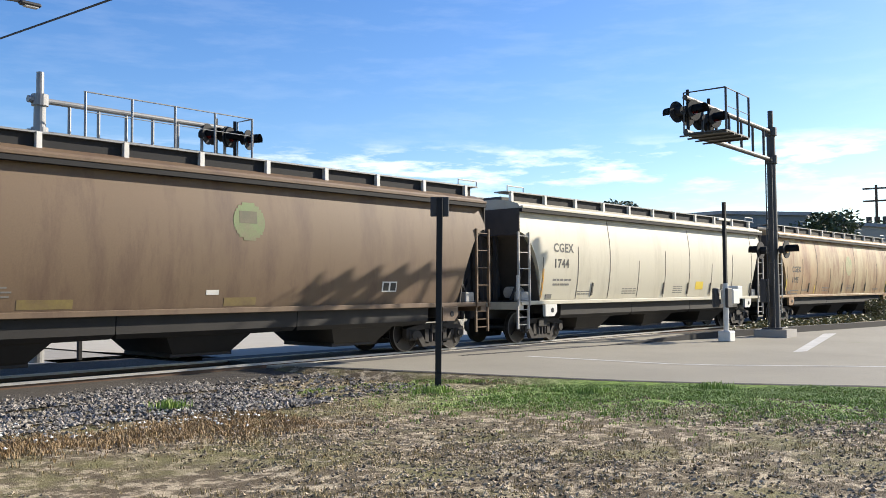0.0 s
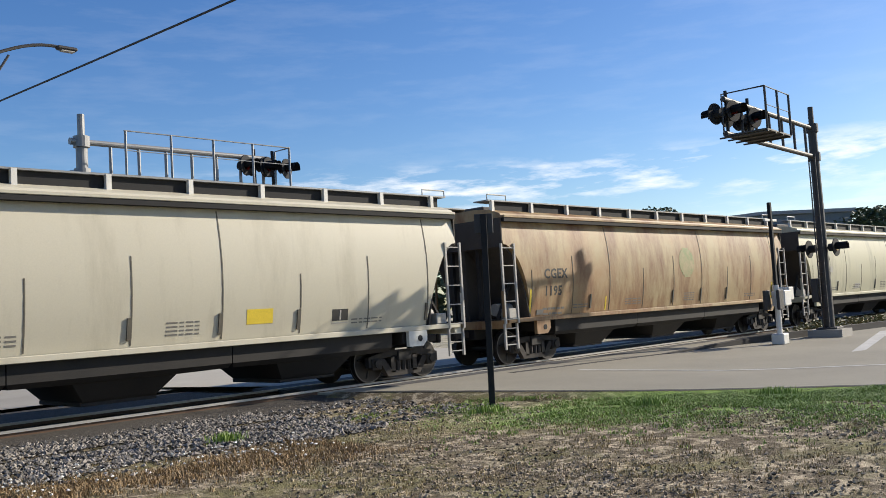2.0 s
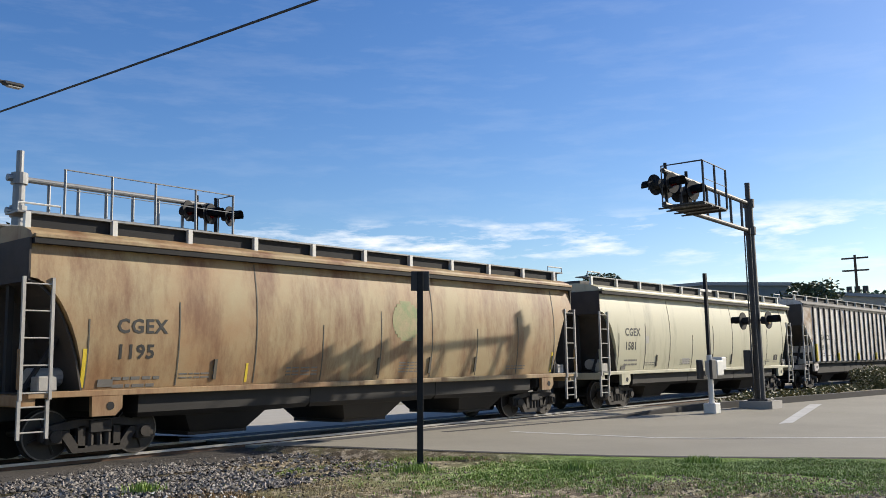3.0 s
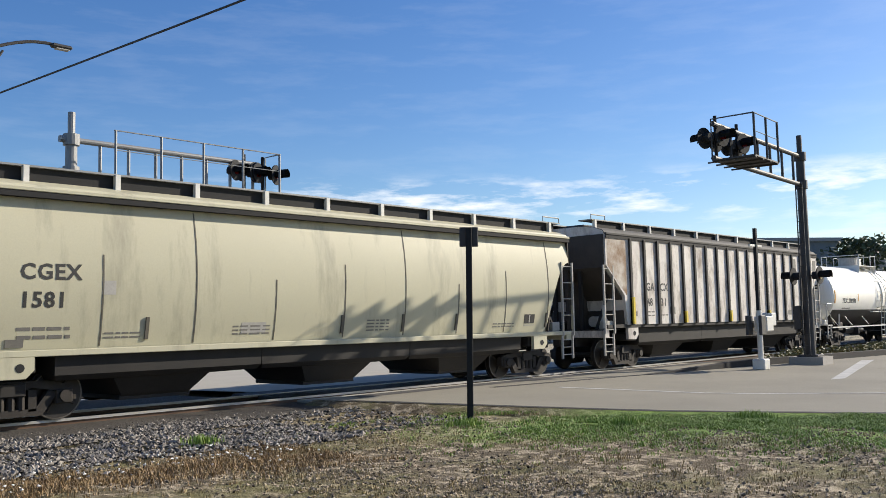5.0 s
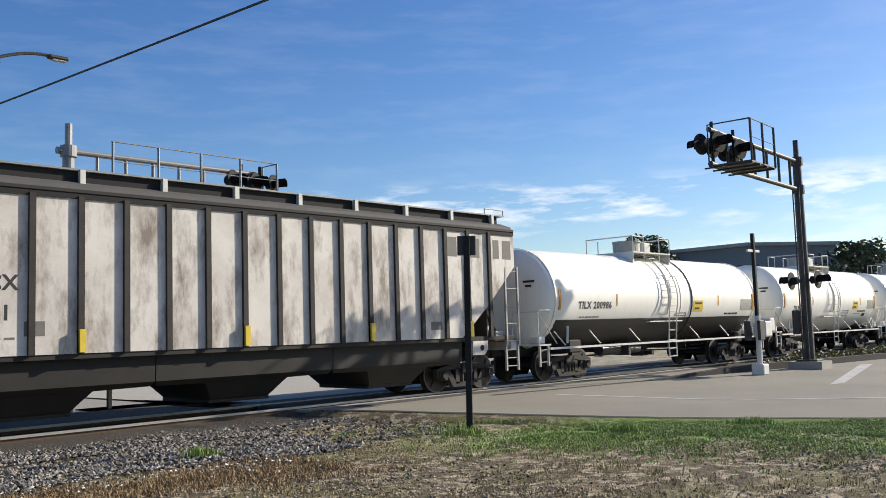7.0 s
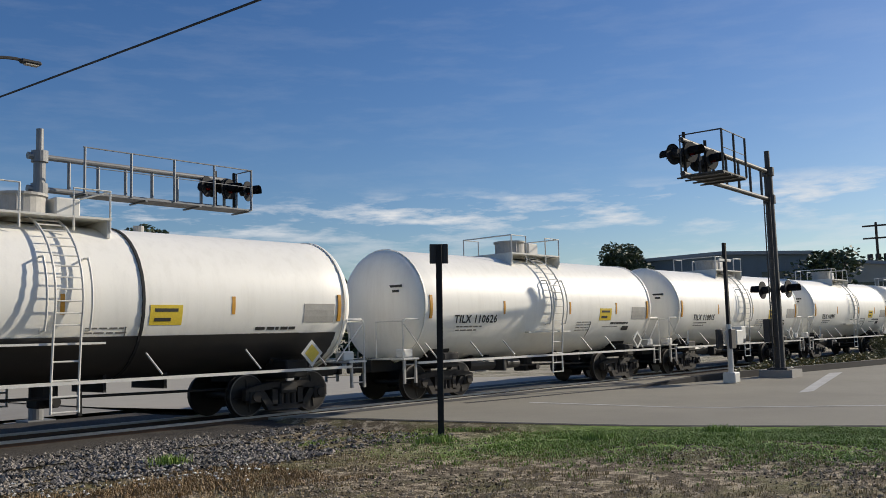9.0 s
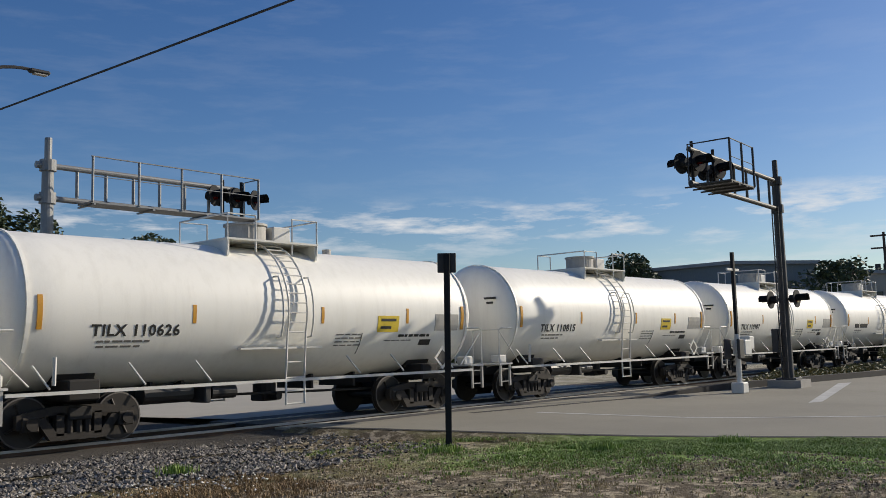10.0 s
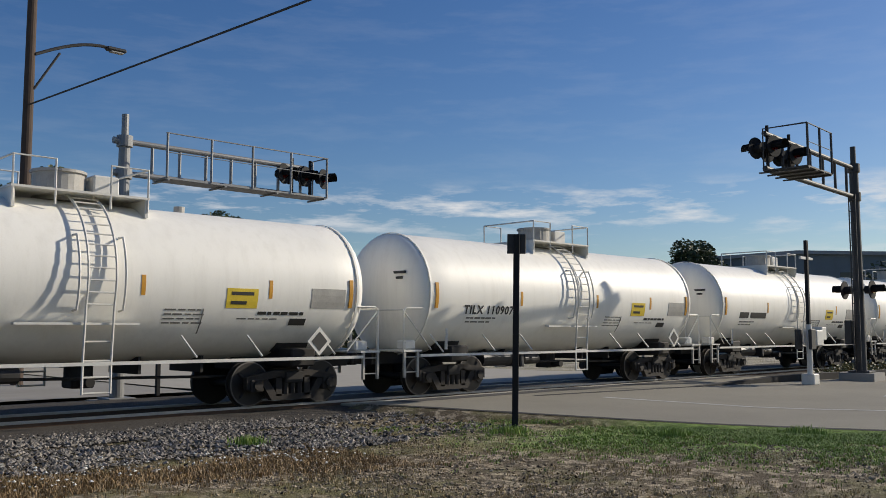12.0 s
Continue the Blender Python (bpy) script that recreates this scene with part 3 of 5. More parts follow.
def sideframe_mesh():
    bm = B()
    # cast side frame: arched top member, bottom bow, pedestal jaws with bearing ends
    top = [(-1.12, 0.36), (-1.12, 0.60), (-0.85, 0.66), (-0.45, 0.72), (0.45, 0.72), (0.85, 0.66), (1.12, 0.60), (1.12, 0.36), (0.95, 0.36), (0.9, 0.52), (0.5, 0.57), (-0.5, 0.57), (-0.9, 0.52), (-0.95, 0.36)]
    prism(bm, top, -0.07, 0.07)
    low = [(-0.80, 0.52), (-0.62, 0.54), (-0.40, 0.24), (0.40, 0.24), (0.62, 0.54), (0.80, 0.52), (0.52, 0.12), (-0.52, 0.12)]
    prism(bm, low, -0.07, 0.07)
    box(bm, -0.42, -0.28, -0.07, 0.07, 0.2, 0.6); box(bm, 0.28, 0.42, -0.07, 0.07, 0.2, 0.6)
    for s in (-0.89, 0.89):
        box(bm, s - 0.15, s + 0.15, -0.11, 0.09, 0.30, 0.56, 0.02)
        rod(bm, (s, -0.16, 0.44), (s, -0.09, 0.44), 0.10, 12)
    for k in range(3):
        rod(bm, (-0.17 + 0.17 * k, -0.02, 0.24), (-0.17 + 0.17 * k, -0.02, 0.50), 0.07, 8)
    me = bpy.data.meshes.new("side_frame")
    bm.to_mesh(me); bm.free()
    me.materials.append(M_TRUCK)
    return me


def bolster_mesh():
    bm = B()
    box(bm, -0.22, 0.22, -1.12, 1.12, 0.46, 0.70, 0.02)
    rod(bm, (0, 0, 0.66), (0, 0, 0.86), 0.2, 14)
    for s in (-1, 1):
        box(bm, s * 0.42 - 0.03, s * 0.42 + 0.03, -1.0, 1.0, 0.32, 0.42)
    me = bpy.data.meshes.new("bolster")
    bm.to_mesh(me); bm.free()
    me.materials.append(M_UNDER)
    return me


WHEELS, RIMS, SIDEFRAME, BOLSTER = wheel_mesh(), (tyre_mesh(-1), tyre_mesh(1)), sideframe_mesh(), bolster_mesh()


def add_truck(car, x, sets):
    tr = mesh_part("truck_bolster", BOLSTER, car, "dusty cast truck bolster")
    tr.location = (x, 0, 0)
    for s in (-1, 1):
        f = mesh_part("side_frame", SIDEFRAME, tr, "brown dusty cast side frame")
        f.matrix_basis = pose(0, s * 1.0, 0, 0, 0, 0 if s < 0 else 180)
    for s in (-0.89, 0.89):
        w = mesh_part("wheelset", WHEELS, car, "worn steel wheels on an axle")
        w.location = (x + s, 0, 0.455)
        for me in RIMS: mesh_part("rim", me, w, "bright worn wheel rim")
        sets.append((w, x + s))


def add_coupler(car, x, s):
    bm = B()
    box(bm, min(x, x + s * 0.80), max(x, x + s * 0.80), -0.10, 0.10, 0.78, 0.98, 0.02)
    box(bm, min(x, x - s * 0.12), max(x, x - s * 0.12), -0.16, 0.12, 0.74, 1.02, 0.03)
    part("coupler", bm, M_TRUCK, car)


def add_ladder(car, x, y, z0, z1, width=0.46, mat=None, rungs=None, name="ladder", along="x"):
    bm = B()
    n = rungs or max(2, int((z1 - z0) / 0.38))
    def at(u, z): return (x + u, y, z) if along == "x" else (x, y + u, z)
    for u in (0, width):
        a = at(u, z0); b = at(u, z1)
        box(bm, a[0] - 0.028, a[0] + 0.028, a[1] - 0.028, a[1] + 0.028, z0, z1)
    for i in range(n):
        z = z0 + 0.12 + (z1 - z0 - 0.24) * i / (n - 1)
        rod(bm, at(0, z), at(width, z), 0.014, 6)
    return part(name, bm, M_PLATE if mat in (None, M_TRIM) else mat, car)


def boxes(name, mat, parent, dims, label=""):
    """One part for each box."""
    for d in dims:
        part(name, box(B(), *d), mat, parent, label)


def drum(name, mat, parent, a, b, r, seg=14):
    return part(name, rod(B(), a, b, r, seg), mat, parent)


def hopper_end(car, x, s, L, mat, top, trim):
    """The open end of a hopper car: posts, ladder, brake gear, end sill and steps. s: +1 looks along +x."""
    def X(u): return x + s * (u + 0.34)
    def span(u, v): return min(X(u), X(v)), max(X(u), X(v))
    part("end_sill", box(B(), *span(0.14, 0.40), -1.45, 1.45, 1.0, 1.22, 0.015), mat, car)
    boxes("end_post", M_UNDER, car, [(*span(0.26, 0.36), y - 0.06, y + 0.06, 1.22, top - 0.7) for y in (-0.5, 0.5, 1.42)])
    for y in (-1.0, 1.0):
        part("end_brace", rod(B(), (X(0.35), y, 1.25), (X(1.3), y, 2.7), 0.05, 6), M_UNDER, car)
    u = span(0.10, 0.62)[0]
    add_ladder(car, u, -1.50, 1.12, 3.25, 0.52, M_TRIM if trim is not M_BROWN else trim, rungs=5)
    add_ladder(car, u, -1.46, 0.45, 1.12, 0.50, trim if trim is M_BROWN else M_TRIM, rungs=3, name="step")
    add_ladder(car, u, 1.50, 1.12, 3.25, 0.52, trim, rungs=6)
    part("end_platform", box(B(), *span(0.14, 1.25), -1.30, 1.30, 1.225, 1.25), M_UNDER, car)
    drum("brake_cylinder", M_PLATE, car, (X(0.55), -0.75, 1.5), (X(1.15), -0.75, 1.5), 0.17)
    drum("air_tank", M_UNDER, car, (X(0.5), 0.4, 1.4), (X(1.3), 0.4, 1.4), 0.14)
    part("brake_box", box(B(), *span(0.5, 0.85), -1.3, -1.0, 1.25, 1.52, 0.02), M_PLATE, car)
    part("grab_bar", box(B(), *span(0.05, 0.13), -1.52, -1.44, 1.3, 2.0, 0.01), trim, car)
    add_coupler(car, x + s * 0.02, s)


def add_jack_pad(car, x, z, mat):
    bm = B()
    prism(bm, [(x - 0.30, z), (x + 0.30, z), (x + 0.30, z - 0.22), (x + 0.16, z - 0.36), (x - 0.30, z - 0.36)], -1.50, -1.40)
    p = part("jacking_pad", bm, mat, car)
    bm = B()
    rod(bm, (x + 0.06, -1.508, z - 0.18), (x + 0.06, -1.49, z - 0.18), 0.075, 12)
    part("hole", bm, M_DARK, p, "dark lifting hole")


def hopper_body(L, top, sill, cut, bulge, end_run, round_cut=True):
    """The shell of a covered hopper: sides that end in cut-away corners, and a shallow roof."""
    bm = B()
    E0 = 0.58
    xs = [E0 - 0.02, E0]
    xs += [E0 + end_run * i / 10 for i in range(1, 10)] + [E0 + end_run]
    mid = 14
    xs += [E0 + end_run + (L - 2 * E0 - 2 * end_run) * i / mid for i in range(1, mid)]
    xs += [L - x for x in xs[:12][::-1]]
    W = 1.52

    def low(x):
        u = min(x, L - x)
        u = (u - E0) / end_run
        if u >= 1: return sill
        u = max(u, 0)
        f = (1 - 0.56 * u) if not round_cut else (1 - u ** 1.9) ** 0.75
        return sill + cut * f

    def width(z):
        v = (z - sill) / (top - sill)
        return W - bulge * (2 * v - 1) ** 2

    rows = []
    for x in xs:
        z0 = low(x)
        sec = [(-0.5, z0 - 0.0), (-width(z0) + 0.05, z0)]
        for i in range(9):
            z = z0 + (top - z0) * i / 8
            sec.append((-width(z), z))
        sec += [(-W + 0.02, top + 0.02), (-1.42, top + 0.14), (-1.08, top + 0.26), (-0.6, top + 0.32)]
        half = sec
        ring = half + [(-y, z) for y, z in half[::-1]]
        rows.append([bm.verts.new((x, y, z)) for y, z in ring])
    n = len(rows[0])
    for p, q in zip(rows, rows[1:]):
        for k in range(n): bm.faces.new((p[k], q[k], q[(k + 1) % n], p[(k + 1) % n]))
    bm.faces.new(rows[0]); bm.faces.new(rows[-1][::-1])
    bmesh.ops.recalc_face_normals(bm, faces=bm.faces)
    return bm


SIDE_TOP, SIDE_SILL, SIDE_W, SIDE_BULGE = 3.93, 1.24, 1.52, 0.17


def side_width(z):
    """Half width of a curved hopper car at a height: its sides belly outwards."""
    v = (z - SIDE_SILL) / (SIDE_TOP - SIDE_SILL)
    return SIDE_W - SIDE_BULGE * (2 * v - 1) ** 2


def side_plate(name, mat, parent, x0, x1, z0, z1, off=0.004, label=""):
    """A thin plate or bar bent to the curved near side of a hopper car."""
    return part(name, plate_on(B(), x0, x1, z0, z1, off), mat, parent, label)


def plate_on(bm, x0, x1, z0, z1, off):
    n = max(1, int((z1 - z0) / 0.18))
    rows = []
    for i in range(n + 1):
        z = z0 + (z1 - z0) * i / n
        w = side_width(z)
        rows.append([bm.verts.new((x, -(w + d), z)) for x, d in ((x0, off), (x1, off), (x1, -0.02), (x0, -0.02))])
    fs = [bm.faces.new(rows[0]), bm.faces.new(rows[-1][::-1])]
    for p, q in zip(rows, rows[1:]):
        for k in range(4): fs.append(bm.faces.new((p[k], p[(k + 1) % 4], q[(k + 1) % 4], q[k])))
    bmesh.ops.recalc_face_normals(bm, faces=fs)
    return bm


def side_letters(text, height, mat, car, x, z, name):
    w0, w1 = side_width(z), side_width(z + height)
    letters(text, height, mat, car, x, -w0 - 0.004, z, name, 1.12, math.degrees(math.atan2(w1 - w0, height)))


def side_words(car, x0, x1, z0, z1, mat):
    """A row of small unreadable writing on the curved side."""
    bm = B()
    for u0, u1 in split(x0, x1): plate_on(bm, u0, u1, z0, z1, 0.004)
    part("small_lettering", bm, mat, car)


def hopper_common(car, L, mat, top, sill, trim, outlets):
    """Roof walk, hatches, eaves, side sill, outlets and running gear shared by the hopper cars."""
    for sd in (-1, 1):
        lo_, hi_ = sorted((sd * 1.46, sd * 1.565))
        part("eave", box(B(), 0.58, L - 0.58, lo_, hi_, top + 0.015, top + 0.085, 0.01), mat, car)
        # black strip standing in for the shade the eave casts
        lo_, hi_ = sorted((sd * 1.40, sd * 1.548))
        part("eave_seam", box(B(), 0.58, L - 0.58, lo_, hi_, top - 0.085, top + 0.013), M_DARK, car, "dark strip painted as the eave's shade")
        lo_, hi_ = sorted((sd * 1.40, sd * 1.50))
        part("side_sill", box(B(), 0.58, L - 0.58, lo_, hi_, sill - 0.10, sill + 0.012, 0.01), mat, car)
        lo_, hi_ = sorted((sd * 0.62, sd * 1.14))
        rb = part("running_board", box(B(), 0.45, L - 0.45, lo_, hi_, top + 0.50, top + 0.535), M_GALV, car, "galvanised roof running board")
        # black strip put where only shade lies below the board
        lo_, hi_ = sorted((sd * 1.02, sd * 1.06))
        part("board_skirt", box(B(), 0.68, L - 0.68, lo_, hi_, top + 0.22, top + 0.50), M_DARK, rb, "dark strip painted as the shade below the running board")
        n = 11
        for i in range(n):
            x = 0.62 + (L - 1.6) * i / (n - 1)
            lo_, hi_ = sorted((sd * 1.07, sd * 1.17))
            part("bracket", box(B(), x - 0.05, x + 0.05, lo_, hi_, top + 0.20, top + 0.52), M_TRIM, rb)
    # hatch covers along the roof, dark
    for i in range(4):
        a = 1.0 + (L - 2.0) * i / 4 + 0.12
        b = 1.0 + (L - 2.0) * (i + 1) / 4 - 0.12
        part("hatch_cover", box(B(), a, b, -0.36, 0.36, top + 0.30, top + 0.47, 0.03), M_ROOF, car)
    for x0 in (0.46, L - 1.24):
        bm = B()
        pipe(bm, [(x0, -1.1, top + 0.5), (x0, -1.1, top + 0.68), (x0 + 0.78, -1.1, top + 0.68), (x0 + 0.78, -1.1, top + 0.5)], 0.02)
        part("grab_iron", bm, M_TRIM, car)
    part("centre_sill", box(B(), 0.5, L - 0.5, -0.32, 0.32, 0.72, 1.12, 0.02), M_UNDER, car)
    for cx, half_top, half_low in outlets:
        bm = B()
        rings = []
        for hx, hy, z in ((half_top, 1.36, sill - 0.10), (half_top, 1.34, 0.80), (half_top - 0.05, 1.25, 0.71), (half_low + 0.42, 1.2, 0.69), (half_low + 0.14, 0.95, 0.36), (half_low + 0.12, 0.9, 0.32)):
            rings.append([bm.verts.new((cx + i * hx, j * hy, z)) for i, j in ((-1, -1), (1, -1), (1, 1), (-1, 1))])
        for p, q in zip(rings, rings[1:]):
            for k in range(4): bm.faces.new((p[k], p[(k + 1) % 4], q[(k + 1) % 4], q[k]))
        bm.faces.new(rings[0]); bm.faces.new(rings[-1][::-1])
        bmesh.ops.recalc_face_normals(bm, faces=bm.faces)
        o = part("hopper_outlet", bm, M_UNDER, car, "dusty black sloped discharge hopper")
        part("gate", box(B(), cx - half_low - 0.16, cx + half_low + 0.16, -0.9, 0.9, 0.26, 0.34, 0.01), M_UNDER, o)
    sets = []
    for x in (2.15, L - 2.15): add_truck(car, x, sets)
    for x in (2.15, L - 2.15):
        add_jack_pad(car, x - 0.1 if x < 5 else x + 0.1, sill - 0.10, trim)
        bm = B()
        box(bm, x - 0.28, x + 0.28, -1.36, 1.36, 0.86, 1.12, 0.02)
        part("body_bolster", bm, M_UNDER, car)
    return sets


def end_sheets(car, L, top, sill, cut, run, round_cut):
    """Sooty end wall and slope sheet, coloured dark for their shade, at both ends."""
    for flip in (False, True):
        def X(u): return L - u if flip else u
        pts = []
        for i in range(9):
            u = i / 8
            f = (1 - 0.56 * u) if not round_cut else (1 - u ** 1.9) ** 0.75
            pts.append((X(0.60 + run * u - 0.05), sill + cut * f - 0.02))
        if not round_cut: pts.append((X(0.58 + run - 0.02), sill))
        low = [(x + (0.03 if flip else -0.03), z - 0.04) for x, z in pts[::-1]]
        part("slope_sheet", prism(B(), pts + low, -1.42, 1.42), M_GRIME_SHADE, car, "sooty slope sheet with its shade painted in")
        # plate added to block the view through and keep the gap dark
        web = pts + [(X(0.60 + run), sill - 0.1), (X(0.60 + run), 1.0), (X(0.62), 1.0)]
        part("end_web", prism(B(), web, -0.06, 0.06), M_GRIME_SHADE, car, "dark plate added to block the view under the slope sheet")
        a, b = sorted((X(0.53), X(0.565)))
        part("end_wall", box(B(), a, b, -1.46, 1.46, sill + cut - 0.05, top + 0.02), M_GRIME_SHADE, car, "sooty end wall with its shade painted in")


def curved_hopper(label, mat, trim, L, extras):
    top, sill = 3.93, 1.24
    car = thing("covered_hopper_car", label, "rail car", "cars of the train")
    part("body", hopper_body(L, top, sill, 2.0, SIDE_BULGE, 1.05), mat, car, smooth=True).data.set_sharp_from_angle(angle=radians(22))
    end_sheets(car, L, top, sill, 2.0, 1.05, True)
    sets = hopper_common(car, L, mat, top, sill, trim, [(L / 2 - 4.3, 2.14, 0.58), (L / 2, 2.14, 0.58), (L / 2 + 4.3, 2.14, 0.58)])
    hopper_end(car, 0, 1, L, mat, top, trim)
    hopper_end(car, L, -1, L, mat, top, trim)
    # weld seams and short stiffeners down the side
    for i in range(9):
        x = 1.65 + 1.89 * i
        if x > L - 1.5 or mat is M_BROWN: continue
        full = i % 3 == 2
        side_plate("weld_seam", M_SEAM, car, x - 0.013, x + 0.013, sill + 0.05, top - 0.12 if full else sill + 1.3 + 0.75 * ((i * 7) % 3) / 2, 0.006)
        if i in (4, 5, 6, 8):
            side_plate("stiffener", M_SEAM, car, x - 0.09, x - 0.02, sill + 0.14, sill + 0.55, 0.03)
        elif i == 1:
            side_plate("stiffener", M_SEAM, car, x + 0.85, x + 0.92, sill + 0.14, sill + 0.55, 0.03)
    extras(car)
    return car, sets


def ribbed_hopper(label, L, extras):
    top, sill = 4.20, 1.38
    car = thing("covered_hopper_car", label, "rail car", "cars of the train")
    part("body", hopper_body(L, top, sill, 1.86, 0.0, 1.12, False), M_GREY, car)
    end_sheets(car, L, top, sill, 1.86, 1.12, False)
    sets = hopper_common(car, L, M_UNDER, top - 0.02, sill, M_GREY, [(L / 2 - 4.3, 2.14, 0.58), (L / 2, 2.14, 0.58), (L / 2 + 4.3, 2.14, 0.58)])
    hopper_end(car, 0, 1, L, M_GREY, top, M_TRIM)
    hopper_end(car, L, -1, L, M_GREY, top, M_TRIM)
    prof = [(-1.53, top + 0.03), (-1.43, top + 0.155), (-1.08, top + 0.275), (-0.6, top + 0.335)]
    prof += [(-y, z) for y, z in prof[::-1]]
    part("roof", prism(B(), prof + [(y * 0.99, z - 0.05) for y, z in prof[::-1]], 0.57, L - 0.57, "x"), M_ROOF, car, "dark roof sheet")
    n = 18
    for i in range(n):
        x = 1.95 + 0.853 * i
        for s in (-1, 1):
            # post colour includes the shadow beside each post
            bm = B()
            box(bm, x - 0.055, x + 0.055, min(s * 1.51, s * 1.585), max(s * 1.51, s * 1.585), sill + 0.0, top - 0.06)
            part("side_post", bm, M_POST, car)
    extras(car, -1.5215)
    return car, sets


def tank_shell(L0, L1, R_, zc, head=0.50, seg=40, lo=None, hi=None):
    """A long cylinder with dished heads. lo, hi: keep only the part between these angles from below, in degrees."""
    bm = B()
    prof = [(L0 + head * (1 - c), R_ * math.sqrt(max(0.0, 1 - c * c))) for c in [1.0, 0.97, 0.88, 0.74, 0.56, 0.36, 0.17, 0.0]]
    n = 16
    prof += [(L0 + head + (L1 - L0 - 2 * head) * i / n, R_) for i in range(1, n)]
    prof += [(L0 + L1 - x, r) for x, r in [(L0 + head * (1 - c), R_ * math.sqrt(max(0.0, 1 - c * c))) for c in [0.0, 0.17, 0.36, 0.56, 0.74, 0.88, 0.97, 1.0]]]
    angs = [2 * math.pi * k / seg for k in range(seg)] if lo is None else [radians(lo + (hi - lo) * k / seg) for k in range(seg + 1)]
    rows = [[bm.verts.new((x, -r * math.sin(a), zc - r * math.cos(a))) for a in angs] for x, r in prof]
    m = len(angs)
    for p, q in zip(rows, rows[1:]):
        for k in range(m if lo is None else m - 1):
            bm.faces.new((p[k], p[(k + 1) % m], q[(k + 1) % m], q[k]))
    bmesh.ops.remove_doubles(bm, verts=bm.verts, dist=0.0005)
    bmesh.ops.recalc_face_normals(bm, faces=bm.faces)
    return bm


def patch(name, parent, mat, x0, x1, a0, a1, R_, zc, label="", off=0.006):
    """A thin plate that lies on the tank's near side between two angles above the horizontal (degrees)."""
    bm = B()
    n = max(2, int(abs(a1 - a0) / 6) + 1)
    rows = []
    for i in range(n + 1):
        a = radians(a0 + (a1 - a0) * i / n)
        rows.append([bm.verts.new((x, -(R_ + d) * math.cos(a), zc + (R_ + d) * math.sin(a))) for x, d in ((x0, off), (x1, off), (x1, -0.01), (x0, -0.01))])
    for p, q in zip(rows, rows[1:]):
        for k in range(4): bm.faces.new((p[k], p[(k + 1) % 4], q[(k + 1) % 4], q[k]))
    bm.faces.new(rows[0]); bm.faces.new(rows[-1][::-1])
    bmesh.ops.recalc_face_normals(bm, faces=bm.faces)
    return part(name, bm, mat, parent, label)


def writing(parent, mat, x0, x1, a0, a1, R_, zc):
    """A row of small unreadable writing on the tank, broken into words."""
    bm = B()
    for u0, u1 in split(x0, x1):
        q = []
        for x, a in ((u0, a0), (u1, a0), (u1, a1), (u0, a1)):
            for d in (0.003, -0.01):
                q.append(bm.verts.new((x, -(R_ + d) * math.cos(radians(a)), zc + (R_ + d) * math.sin(radians(a)))))
        bm.faces.new((q[0], q[2], q[4], q[6])); bm.faces.new((q[7], q[5], q[3], q[1]))
        for i in range(4):
            j = (i + 1) % 4
            bm.faces.new((q[2 * i], q[2 * i + 1], q[2 * j + 1], q[2 * j]))
    bmesh.ops.recalc_face_normals(bm, faces=bm.faces)
    return part("small_lettering", bm, mat, parent)


